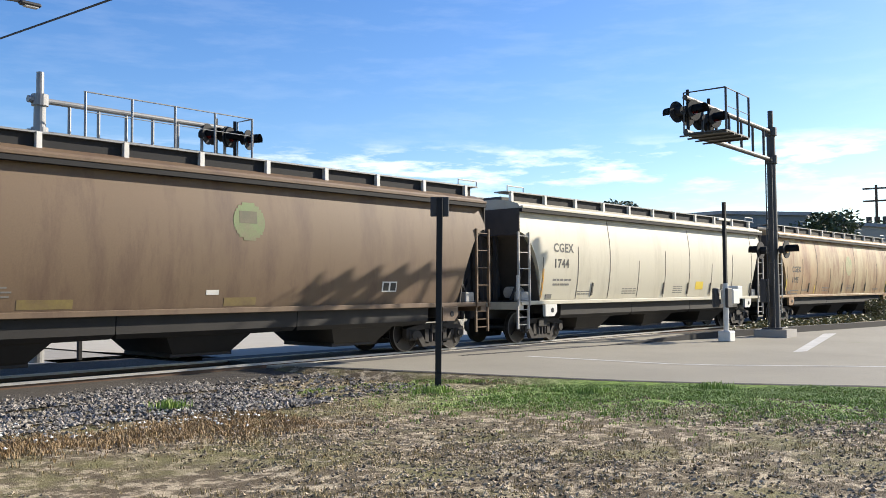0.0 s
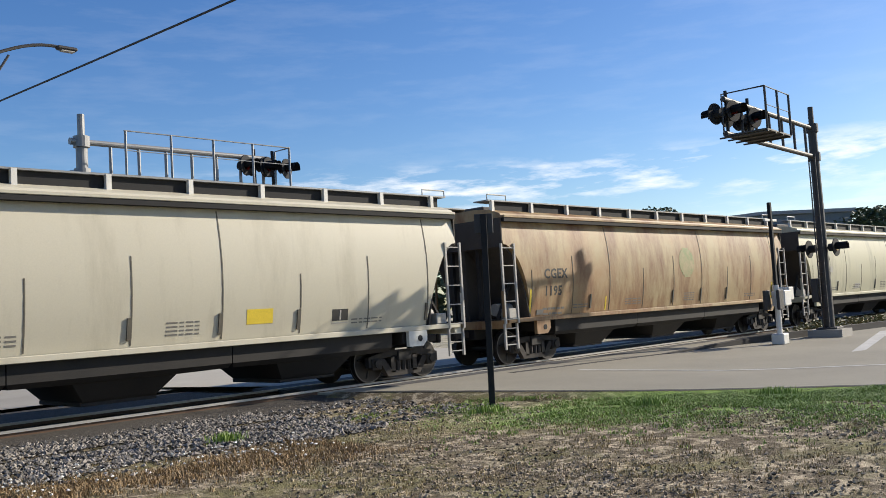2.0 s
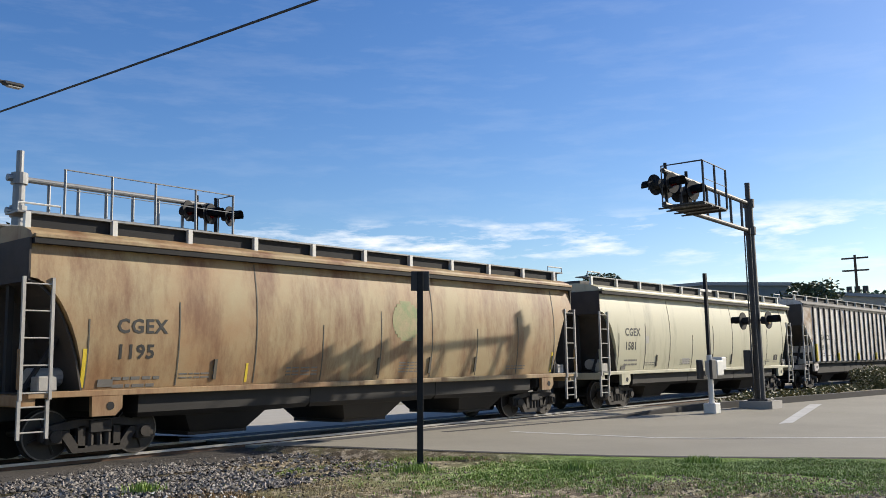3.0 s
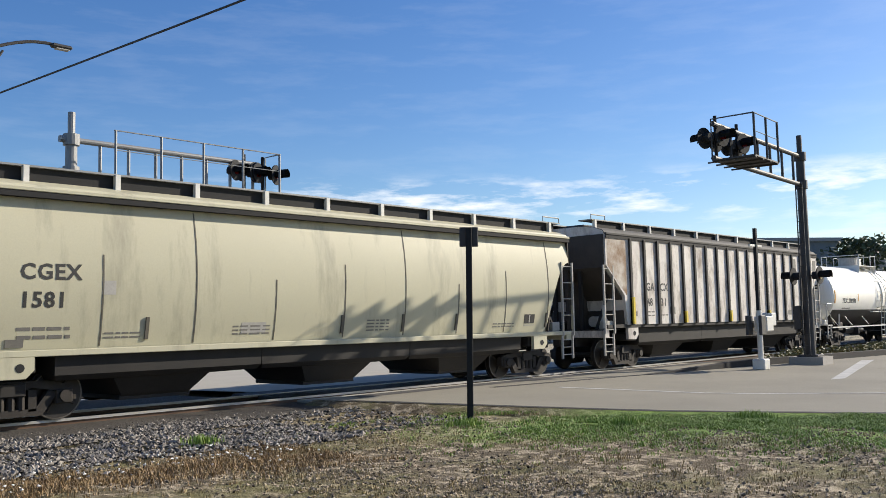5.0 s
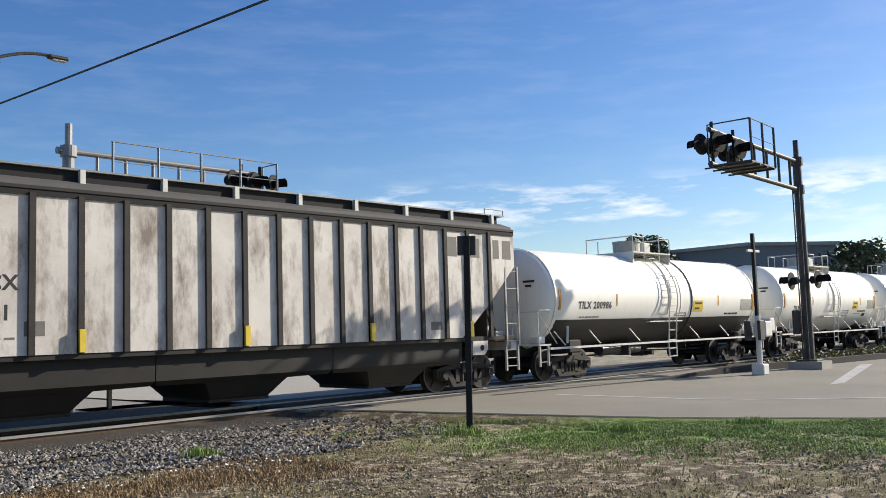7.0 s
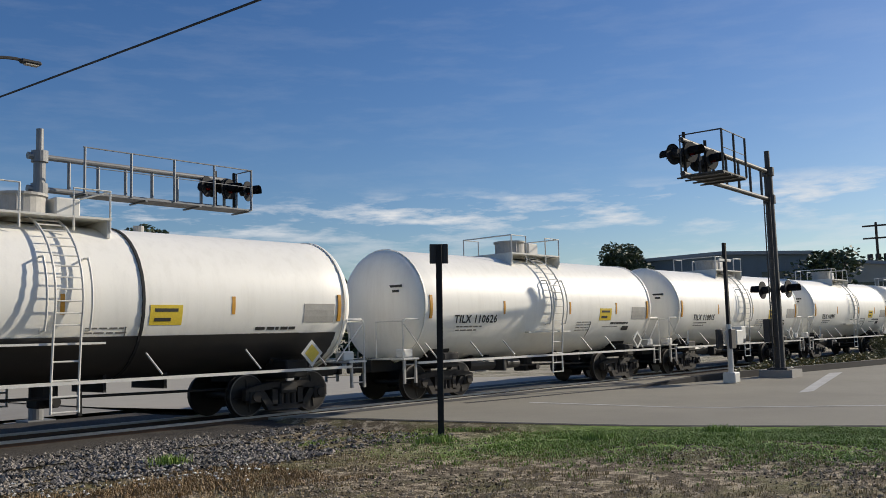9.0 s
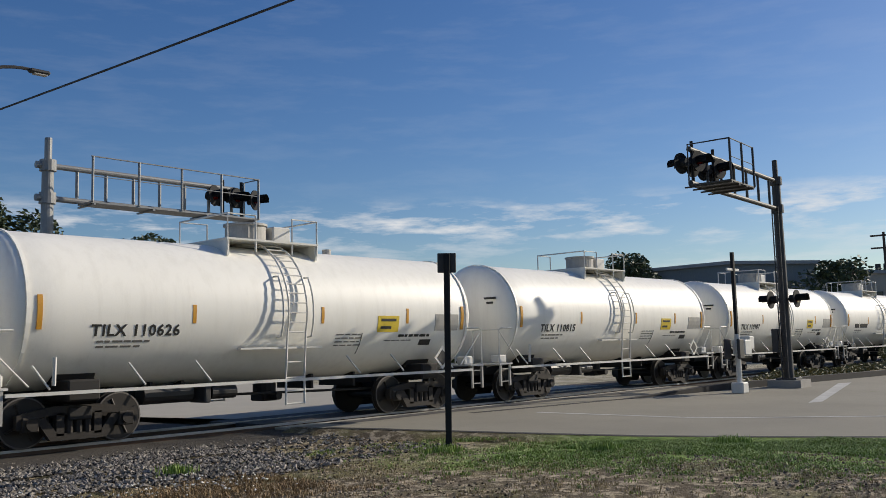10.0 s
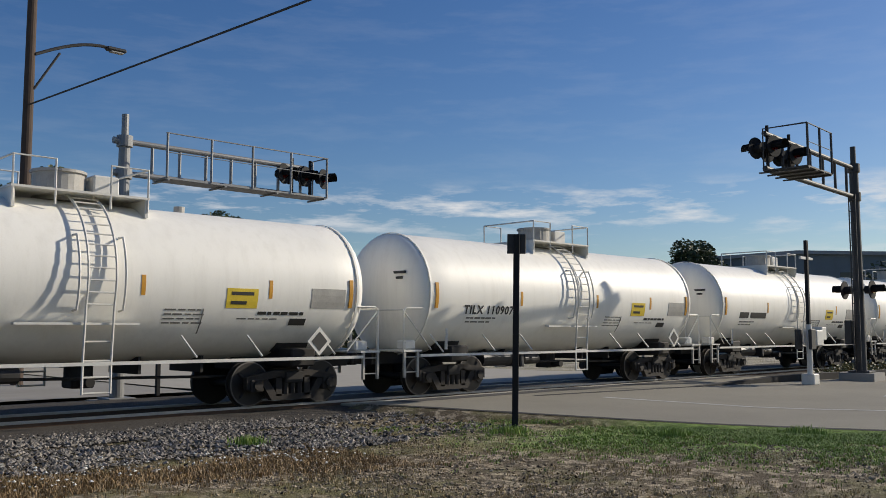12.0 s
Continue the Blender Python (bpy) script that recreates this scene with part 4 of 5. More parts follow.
def tank_car(label, L, R_, zc, number, black_belly=False):
    car = thing("tank_car", label, "rail car", "cars of the train")
    T0, T1 = 0.66, L - 0.46
    shell = part("tank", tank_shell(T0, T1, R_, zc), M_WHITE, car, smooth=True)
    mid = L / 2
    if black_belly:
        part("belly", tank_shell(T0 + 0.25, T1 - 0.25, R_ + 0.012, zc, 0.50, 18, -64, 64), M_BELLY, car, "black painted lower half", smooth=True)
    for x in (T0 + 0.54, T1 - 0.54) if not black_belly else (T0 + 0.54, mid + 1.6, T1 - 0.54):
        bm = B()
        n = 36
        for i in range(n):
            a, b = 2 * math.pi * i / n, 2 * math.pi * (i + 1) / n
            q = []
            for xx, d in ((x - 0.03, 0.0), (x + 0.03, 0.0)):
                for ang in (a, b):
                    q.append(bm.verts.new((xx, -(R_ + 0.012) * math.sin(ang), zc - (R_ + 0.012) * math.cos(ang))))
            bm.faces.new((q[0], q[1], q[3], q[2]))
        bmesh.ops.remove_doubles(bm, verts=bm.verts, dist=0.001)
        bmesh.ops.recalc_face_normals(bm, faces=bm.faces)
        bmesh.ops.solidify(bm, geom=bm.faces[:], thickness=-0.02)
        part("band", bm, M_WHITE if x in (T0 + 0.54, T1 - 0.54) else M_DARK, car)
    # top fittings: walkway, guard rails, valve housing
    zt = zc + R_
    bm = B()
    box(bm, mid - 1.25, mid + 1.25, -0.95, 0.95, zt + 0.06, zt + 0.10)
    for x in (mid - 1.2, mid + 1.2):
        box(bm, x - 0.03, x + 0.03, -0.92, 0.92, zt - 0.28, zt + 0.06)
    plat = part("top_platform", bm, M_TRIM, car, "white grated platform on the tank")
    bm = B()
    rod(bm, (mid - 0.1, 0, zt - 0.02), (mid - 0.1, 0, zt + 0.50), 0.46, 24)
    rod(bm, (mid - 0.1, 0, zt + 0.50), (mid - 0.1, 0, zt + 0.55), 0.50, 24)
    box(bm, mid - 0.34, mid - 0.30, -0.44, -0.3, zt + 0.2, zt + 0.5)
    part("valve_housing", bm, M_PLATE, car, "pale cylindrical valve housing")
    part("fitting_box", box(B(), mid + 0.42, mid + 0.92, -0.35, 0.3, zt + 0.10, zt + 0.52, 0.03), M_TRIM, car, "white fitting box")
    for s in (-0.93, 0.93):
        for u in (-1.22, 0.5):
            part("guard_rail", pipe(B(), [(mid + u, s, zt - 0.18), (mid + u, s, zt + 0.62), (mid + u + 0.72, s, zt + 0.62), (mid + u + 0.72, s, zt - 0.18)], 0.022), M_TRIM, plat)
    for x in (mid - 1.22, mid + 1.22):
        part("end_rail", pipe(B(), [(x, -0.93, zt + 0.62), (x, 0.93, zt + 0.62)], 0.02), M_TRIM, plat)
    bm = B()
    rod(bm, (mid + 2.4, 0.1, zt - 0.04), (mid + 2.4, 0.1, zt + 0.14), 0.11, 12)
    part("safety_valve", bm, M_PLATE, car)
    # curved ladder on the near side, and its lower steps
    lad = mid - 0.15
    for side in (-1, 1):
        bm = B()
        for x in (lad, lad + 0.50):
            pts = []
            for i in range(11):
                a = radians(72 - 88 * i / 10)
                pts.append((x, side * (R_ + 0.14) * math.cos(a), zc + (R_ + 0.14) * math.sin(a)))
            pts.append((x, side * 1.50, 1.02)); pts.append((x, side * 1.50, 0.45))
            pipe(bm, pts, 0.024)
        for i in range(12):
            a = radians(66 - 82 * i / 11)
            y, z = side * (R_ + 0.14) * math.cos(a), zc + (R_ + 0.14) * math.sin(a)
            rod(bm, (lad, y, z), (lad + 0.50, y, z), 0.014, 6)
        for z in (1.35, 1.02, 0.74, 0.47):
            rod(bm, (lad, side * 1.50, z), (lad + 0.50, side * 1.50, z), 0.018, 6)
        part("ladder", bm, M_TRIM, car)
        bm = B()
        box(bm, mid - 1.3, mid + 0.85, min(side * 1.36, side * 1.5), max(side * 1.36, side * 1.53), 1.64, 1.68)
        part("side_step", bm, M_TRIM, car)
        # curved hand rails on both sides of the ladder
        for x in (lad - 0.16, lad + 0.66):
            pts = [(x, side * (R_ + 0.01) * math.cos(radians(30)), zc + (R_ + 0.01) * math.sin(radians(30)))]
            for i in range(7):
                a = radians(27 - 46 * i / 6)
                pts.append((x, side * (R_ + 0.16) * math.cos(a), zc + (R_ + 0.16) * math.sin(a)))
            pts.append((x, side * (R_ + 0.01) * math.cos(radians(-22)), zc + (R_ + 0.01) * math.sin(radians(-22))))
            part("hand_rail", pipe(B(), pts, 0.022), M_TRIM, car)
    # brake gear and outlet under the tank
    bm = B()
    rod(bm, (mid + 0.4, 0, zc - R_ - 0.28), (mid + 0.4, 0, zc - R_ + 0.05), 0.26, 14)
    box(bm, mid + 0.18, mid + 0.62, -0.24, 0.24, 0.48, 0.68, 0.03)
    rod(bm, (mid + 0.4, -0.2, 0.6), (mid + 0.4, -0.55, 0.6), 0.09, 10)
    part("bottom_outlet", bm, M_UNDER, car, "black bottom outlet valve")
    drum("air_reservoir", M_BELLY, car, (mid - 3.0, -0.55, 0.80), (mid - 1.9, -0.55, 0.80), 0.19)
    drum("brake_cylinder", M_BELLY, car, (mid - 1.55, -0.75, 0.78), (mid - 0.95, -0.75, 0.78), 0.14)
    part("valve_bracket", box(B(), mid - 1.75, mid - 1.60, -0.9, -0.3, 0.58, 0.98, 0.02), M_GALVD, car)
    part("brake_rod", pipe(B(), [(2.9, -0.45, 0.60), (mid - 1.0, -0.5, 0.70), (L - 2.9, -0.45, 0.60)], 0.03), M_UNDER, car)
    part("train_line", pipe(B(), [(1.0, 0.5, 0.86), (3.6, 0.62, 0.92), (L - 3.6, 0.62, 0.92), (L - 1.0, 0.5, 0.86)], 0.035), M_UNDER, car)
    for x in (mid - 2.8, mid - 2.1, mid + 1.3, mid + 2.6):
        part("hanger", box(B(), x - 0.03, x + 0.03, -0.62, 0.66, 0.72, 1.05), M_UNDER, car)
    # long side rail at sill height
    for side in (-1, 1):
        bm = B()
        box(bm, 0.85, L - 0.85, side * 1.50 - 0.025, side * 1.50 + 0.025, 0.94, 1.0)
        for x in (1.6, 3.4, mid - 2.0, mid + 2.0, L - 3.4, L - 1.6):
            rod(bm, (x - 0.2, side * 1.25, 1.45), (x, side * 1.50, 1.04), 0.02, 6)
        part("side_rail", bm, M_TRIM, car)
    # frames at the two ends
    for x, s in ((0, 1), (L, -1)):
        def X(u): return x + s * u
        bm = B()
        box(bm, min(X(0.35), X(3.4)), max(X(0.35), X(3.4)), -0.34, 0.34, 0.74, 1.10, 0.02)
        box(bm, min(X(2.0), X(2.6)), max(X(2.0), X(2.6)), -1.35, 1.35, 0.80, 1.18, 0.03)
        part("stub_sill", bm, M_UNDER, car)
        bm = B()
        prism(bm, [(-0.85, 1.1), (0.85, 1.1), (0.95, 1.32), (0.7, zc - R_ * 0.86), (-0.7, zc - R_ * 0.86), (-0.95, 1.32)], min(X(1.9), X(2.7)), max(X(1.9), X(2.7)), "x")
        part("saddle", bm, M_UNDER, car)
        bm = B()
        box(bm, min(X(0.35), X(0.9)), max(X(0.35), X(0.9)), -1.50, 1.50, 1.06, 1.10)
        part("end_platform", bm, M_TRIM, car)
        for y in (-1.45, 1.45):
            bm = B()
            pipe(bm, [(X(0.38), y, 1.1), (X(0.38), y, 1.98), (X(0.46), y, 2.06), (X(0.98), y, 2.06)], 0.024)
            pipe(bm, [(X(0.38), y, 2.02), (X(0.38), y * 0.35, 2.02), (X(0.38), y * 0.35, 1.1)], 0.02)
            er = part("end_railing", bm, M_TRIM, car)
            part("brace", pipe(B(), [(X(0.42), y, 1.95), (X(1.25), y, 1.10)], 0.016), M_TRIM, er)
        for y in (-1.46, 1.46):
            add_ladder(car, min(X(0.40), X(0.80)), y, 0.48, 1.06, 0.40, M_TRIM, rungs=2, name="step")
        bm = B()
        box(bm, min(X(0.55), X(0.9)), max(X(0.55), X(0.9)), -1.3, -1.0, 1.10, 1.32, 0.03)
        part("brake_box", bm, M_TRIM, car)
        add_coupler(car, X(0.02), s)
    sets = []
    for x in (2.35, L - 2.35): add_truck(car, x, sets)
    # marks on the near side
    dip = radians(13 if black_belly else 19)
    if number:
        letters(number, 0.22, M_BLACK, car, 2.36, -(R_ + 0.004) * math.cos(dip), zc - R_ * math.sin(dip), "car_number", 1.12, 10 if black_belly else 16)
    else:
        patch("car_number", car, M_BLACK, 2.42, 3.05, -18, -10, R_, zc)
        patch("car_number", car, M_BLACK, 3.2, 4.35, -18, -10, R_, zc)
    writing(car, M_GREYLET, 2.5, 3.6, -24, -22.5, R_, zc)
    writing(car, M_GREYLET, 2.5, 3.4, -28, -26.5, R_, zc)
    patch("reflector", car, M_ORANGE, 1.36, 1.45, -14, 9, R_, zc, "orange reflective strip", 0.024)
    patch("reflector", car, M_ORANGE, L - 1.22, L - 1.13, -16, 7, R_, zc, "orange reflective strip", 0.024)
    for x in (4.42, 7.7, 10.4 if not black_belly else 11.3):
        patch("reflector", car, M_ORANGE, x, x + 0.08, -10, 4, R_, zc, "orange reflective strip")
    yp = patch("yellow_panel", car, M_YELLOW, 9.45, 10.15, -18, -3, R_, zc, "yellow notice panel")
    patch("panel_writing", yp, M_BLACK, 9.55, 10.05, -8, -5.5, R_, zc, "", 0.010)
    patch("panel_writing", yp, M_BLACK, 9.55, 9.9, -15, -12.5, R_, zc, "", 0.010)
    patch("stencil_panel", car, M_PLATE, L - 2.2, L - 1.32, -17, -1, R_, zc, "pale grey stencilled panel")
    patch("dark_label", car, M_BLACK, L - 2.65, L - 2.25, -32, -26, R_, zc)
    for k in range(4):
        writing(car, M_GREYLET, 8.2, 8.95 + 0.12 * (k % 2), -20.5 - 3.5 * k, -19.4 - 3.5 * k, R_, zc)
    writing(car, M_BLACK, L - 3.45, L - 2.35, -23, -20.5, R_, zc)
    writing(car, M_GREYLET, L - 3.9, L - 2.9, -27, -26, R_, zc)
    patch("run_mark", car, M_GREYLET, 8.98, 9.0, -40, -19, R_, zc, "dark run-down stain")
    bm = B()
    rod(bm, (T0 + 1.0, -(R_ + 0.05), zc - 0.85), (T0 + 1.0, -1.52, 1.1), 0.035, 6)
    part("grab_iron", bm, M_TRIM, car)
    # placard holder near the right-hand end
    bm = B()
    cx, cz = L - 2.05, 1.32
    prism(bm, [(cx - 0.30, cz), (cx, cz - 0.30), (cx + 0.30, cz), (cx, cz + 0.30)], -1.555, -1.54)
    pl = part("placard", bm, M_TRIM, car, "white diamond placard in a holder")
    bm = B()
    prism(bm, [(cx - 0.2, cz), (cx, cz - 0.2), (cx + 0.2, cz), (cx, cz + 0.2)], -1.562, -1.553)
    part("placard_face", bm, M_YELLOW if black_belly else M_BLACK, pl)
    rod_b = B()
    rod(rod_b, (cx, -1.54, cz - 0.25), (cx, -1.48, 1.05), 0.025, 6)
    part("placard_bracket", rod_b, M_TRIM, car)
    # end head number
    bm = B()
    for z, w in ((zc + 0.45, 0.42), (zc + 0.32, 0.2)):
        box(bm, T0 - 0.012 + 0.10, T0 + 0.14, -0.55 - w / 2 - 0.3, -0.55 + w / 2 - 0.3, z, z + 0.06)
    part("end_lettering", bm, M_BLACK, car)
    return car, sets


def marks(number, extra=(), base=2.72, x=1.95):
    def add(car):
        side_letters("CGEX", 0.27, M_BLACK, car, x, base, "reporting_mark")
        side_letters(number, 0.27, M_BLACK, car, x, base - 0.48, "car_number")
        side_words(car, x - 0.02, x + 1.0, base - 0.88, base - 0.82, M_GREYLET)
        side_words(car, x, x + 0.95, base - 1.02, base - 0.96, M_GREYLET)
        side_plate("label_holder", M_GREYLET, car, 1.9, 2.2, 1.30, 1.44, 0.012)
        for x0, x1, z0, z1, mat in extra:
            side_plate("reflector" if mat in (M_YELLOW, M_ORANGE) else "stencil_panel", mat, car, x0, x1, z0, z1)
            if mat is M_BLACK:
                side_plate("stencil_bar", M_PLATE, car, (x0 + x1) / 2 - 0.02, (x0 + x1) / 2 + 0.02, z0 + 0.02, z1 - 0.02, 0.008)
                side_plate("stencil_bar", M_PLATE, car, x0, x1, z0 - 0.06, z0 - 0.035)
        # small stencilled notices low on the side
        for k, (u, w) in enumerate(((3.6, 0.75), (6.3, 0.9), (9.9, 0.7), (14.4, 0.9))):
            for r in range(2 + k % 3): side_words(car, u, u + w, 1.42 + 0.075 * r, 1.45 + 0.075 * r, M_GREYLET)
    return add


def emblem(car, x, z, r, mat=None):
    bm = B()
    n = 12
    for i in range(n):
        u = -1 + 2 * (i + 0.5) / n
        w = r * math.sqrt(1 - u * u)
        plate_on(bm, x - w, x + w, z + r * (u - 1 / n), z + r * (u + 1 / n), 0.003)
    e = part("emblem", bm, mat or M_GREEN, car, "faded round green emblem")
    if not mat: part("emblem_field", plate_on(B(), x - r * 0.62, x + r * 0.5, z - r * 0.1, z + r * 0.55, 0.006), M_EMBLEM, e)


S_BROWN, S_CREAM, S_TAN, S_KHAKI = (M_BROWN, M_BROWN), (M_CREAM, M_TRIM), (M_TAN, M_TAN), (M_OLIVE, M_OLIVE)


def brown_marks(car):
    emblem(car, 9.95, 3.05, 0.40)
    side_plate("stencil_panel", M_TRIM, car, 13.9, 14.4, 1.55, 1.80)
    for a, b in ((13.94, 14.12), (14.18, 14.36)): side_plate("stencil_bar", M_BLACK, car, a, b, 1.58, 1.77, 0.008)
    side_plate("stencil_panel", M_TRIM, car, 8.95, 9.25, 1.52, 1.62)
    for k in range(3): side_words(car, 4.2 + 0.1 * k, 5.1, 1.5 + 0.08 * k, 1.53 + 0.08 * k, M_GREYLET)
    for x0, x1 in ((2.2, 3.1), (5.2, 6.2), (9.4, 10.2)): side_plate("yellow_smear", M_OCHRE, car, x0, x1, 1.29, 1.46, 0.003, "faded yellow paint smear")


def tan_marks(car):
    marks("1195", [(1.56, 1.66, 1.3, 2.0, M_YELLOW), (5.2, 5.26, 1.3, 1.7, M_YELLOW), (16.65, 16.73, 1.3, 1.9, M_YELLOW)], 2.30, 2.2)(car)
    emblem(car, 10.1, 2.70, 0.50, M_GREEN2)


def grey_marks(car, y):
    letters("GA", 0.26, M_BLACK, car, 2.90, y, 2.48, "reporting_mark", 1.05)
    letters("CX", 0.26, M_BLACK, car, 3.78, y, 2.48, "reporting_mark", 1.05)
    letters("48", 0.26, M_BLACK, car, 2.92, y, 1.98, "car_number", 1.0)
    letters("31", 0.26, M_BLACK, car, 3.80, y, 1.98, "car_number", 1.2)
    bars(car, [(2.95, 3.4, 1.76, 1.80), (2.95, 3.4, 1.64, 1.68), (3.8, 4.25, 1.65, 1.69)], y)
    # large emblem letters near the end are plain bars
    for row in ((14.86, 15.22, 3.45, 3.95), (15.75, 16.1, 3.45, 3.95), (16.66, 16.9, 3.45, 3.95), (17.05, 17.4, 3.45, 3.95)):
        bars(car, [row], y, M_GREYLET, "emblem_bar")
    for x in (1.95, 5.362, 8.774, 12.186, 15.598):
        bm = B()
        box(bm, x - 0.055, x + 0.055, -1.645, -1.50, 1.40, 2.25 if x < 3 else 1.80)
        part("reflector", bm, M_YELLOW, car, "yellow reflective strip")
    bm = B()
    prism(bm, [(0.66, 3.22), (0.66, 4.08), (1.72, 4.08), (1.72, 2.30)], y - 0.002, y + 0.02)
    part("rust_patch", bm, M_RUST, car, "patch of brown rust and bare primer")
    for row in ((4.4, 4.75, 1.7, 1.95), (2.05, 2.3, 1.65, 1.80), (14.2, 14.6, 1.6, 1.8)):
        bars(car, [row], y, M_GREYLET, "stencil_panel")


def build_train():
    H = 18.4
    joints = [1.04, 19.93, 39.06, 58.13, 77.33, 95.55, 111.5]
    TRAIN.append((*curved_hopper("weathered brown covered hopper car with a faded green emblem", *S_BROWN, H, brown_marks), joints[0]))
    TRAIN.append((*curved_hopper("cream covered hopper car with black lettering", *S_CREAM, H, marks("1744", [(1.62, 1.71, 1.32, 2.2, M_ORANGE), (11.66, 12.29, 1.54, 1.84, M_YELLOW), (13.85, 14.29, 1.5, 1.75, M_BLACK)], 2.72, 2.2)), joints[1]))
    TRAIN.append((*curved_hopper("rust-stained tan covered hopper car with black lettering", *S_TAN, H, tan_marks), joints[2]))
    TRAIN.append((*curved_hopper("khaki covered hopper car with dark run-down streaks", *S_KHAKI, H, marks("1581", [(3.52, 3.78, 2.2, 2.45, M_PLATE), (15.72, 16.18, 1.5, 1.75, M_BLACK), (6.5, 7.1, 1.45, 1.66, M_PLATE)], 2.46, 2.08)), joints[3]))
    TRAIN.append((*ribbed_hopper("pale grey ribbed covered hopper car with rust stains", 18.1, grey_marks), joints[4]))
    TRAIN.append((*tank_car("white tank car with a black painted belly", 15.4, 1.50, 2.44, "TILX 200986", True), joints[5]))
    x = joints[6]
    for num in ("110626", "110815", "110907", "", "", "", ""):
        TRAIN.append((*tank_car("white tank car with orange strips and a yellow panel", 13.65, 1.49, 2.44, num and "TILX " + num), x))
        x += 13.65


build_train()

# ---- crossing signals ----
def flasher(parent, x, y, z, turn):
    """A round black flasher: backboard, hooded lamp, red lens. It looks along -y before it is turned."""
    m = pose(x, y, z, 0, 0, turn)
    bm = B()
    rod(bm, (0, 0.0, 0), (0, 0.03, 0), 0.30, 24)
    rod(bm, (0, 0.03, 0), (0, 0.24, 0), 0.13, 14)
    bm.transform(m)
    f = part("flasher", bm, M_DARK, parent, "round black flasher with a hood")
    bm = B()
    rod(bm, (0, -0.03, 0), (0, 0.0, 0), 0.13, 18)
    bm.transform(m)
    part("lens", bm, M_LENS, f, "dark red lens")
    bm = B()
    n = 10
    rows = []
    for yy in (0.0, -0.36):
        rows.append([bm.verts.new((0.16 * math.cos(math.pi * (-0.15 + 1.3 * i / n)), yy, 0.16 * math.sin(math.pi * (-0.15 + 1.3 * i / n)))) for i in range(n + 1)])
    for i in range(n): bm.faces.new((rows[0][i], rows[0][i + 1], rows[1][i + 1], rows[1][i]))
    bmesh.ops.solidify(bm, geom=bm.faces[:], thickness=0.01)
    bm.transform(m)
    part("hood", bm, M_DARK, f)


def cantilever(label, x, y, base, heading, reach, low, high, top, mat, walk_from, lamp_turn, platform, lamps):
    """A mast with a two-chord arm, a railed walkway and flashers. Local x runs out along the arm."""
    g = thing("cantilever_signal", label, "railway signal", "cantilever signals of the crossing", pose(x, y, 0, 0, 0, heading))
    bm = B()
    rod(bm, (0, 0, base), (0, 0, top - 0.6), 0.175, 16, 0.14)
    rod(bm, (0, 0, top - 0.6), (0, 0, top), 0.09, 12)
    box(bm, -0.34, 0.34, -0.34, 0.34, base, base + 0.06, 0.01)
    for z in (low, high):
        rod(bm, (0, 0, z - 0.14), (0, 0, z + 0.14), 0.20, 16)
        rod(bm, (-0.30, 0, z), (-0.1, 0, z), 0.09, 10)
    part("mast", bm, mat, g, "thick steel mast with arm clamps")
    bm = B()
    box(bm, -0.55, 0.55, -0.55, 0.55, base - 0.4, base)
    part("footing", bm, M_CONC, g, "concrete footing")
    for z in (low, high):
        bm = B()
        rod(bm, (0, 0, z), (reach, 0, z), 0.075, 12)
        part("arm_chord", bm, mat, g)
    n = 7
    for i in range(n):
        u = 0.75 + (reach - 0.95) * i / (n - 1)
        bm = B()
        rod(bm, (u, 0, low), (u, 0, high), 0.045, 8)
        part("arm_strut", bm, mat, g)
    # walkway beside the arm
    bm = B()
    a, b = walk_from, reach + 0.25
    w0, w1 = platform
    box(bm, a, b, w0, w1, low - 0.13, low - 0.09)
    wk = part("walkway", bm, mat, g, "grated maintenance walkway")
    for u in range(4):
        x_ = a + 0.1 + (b - a - 0.2) * u / 3
        part("walkway_bearer", box(B(), x_ - 0.03, x_ + 0.03, min(w0, -0.1), max(w1, 0.1), low - 0.17, low - 0.131), mat, wk)
    edge = w0 if abs(w0) > abs(w1) else w1
    k = 4 if b - a > 3 else 2
    for i in range(k + 1):
        u = a + 0.04 + (b - a - 0.08) * i / k
        bm = B()
        rod(bm, (u, edge, low - 0.1), (u, edge, low + 1.05), 0.034, 8)
        part("rail_post", bm, mat, wk)
    for z in (low + 0.55, low + 1.05):
        bm = B()
        rod(bm, (a, edge, z), (b, edge, z), 0.018 if z > low + 0.9 else 0.012, 6)
        part("hand_rail", bm, mat, wk)
    bm = B()
    other = w1 if edge == w0 else w0
    pipe(bm, [(b - 0.04, edge, low + 1.05), (b - 0.04, other, low + 1.05), (b - 0.04, other, low - 0.1)], 0.024)
    part("end_rail", bm, mat, wk)
    # flashers near the end: on a cross arm, facing both ways
    for u in lamps:
        cb = B()
        rod(cb, (u, 0, low + 0.05), (u, 0, high + 0.25), 0.05, 8)
        rod(cb, (u - 0.40, 0, low + 0.55), (u + 0.40, 0, low + 0.55), 0.03, 8)
        fl = part("flasher_bracket", cb, M_DARK, g, "black bracket of the flashers")
        for side in (-1, 1):
            flasher(fl, u + 0.38 * side, -0.18, low + 0.55, lamp_turn)
        flasher(fl, u, 0.20, low + 0.62, lamp_turn + 180)
    return g


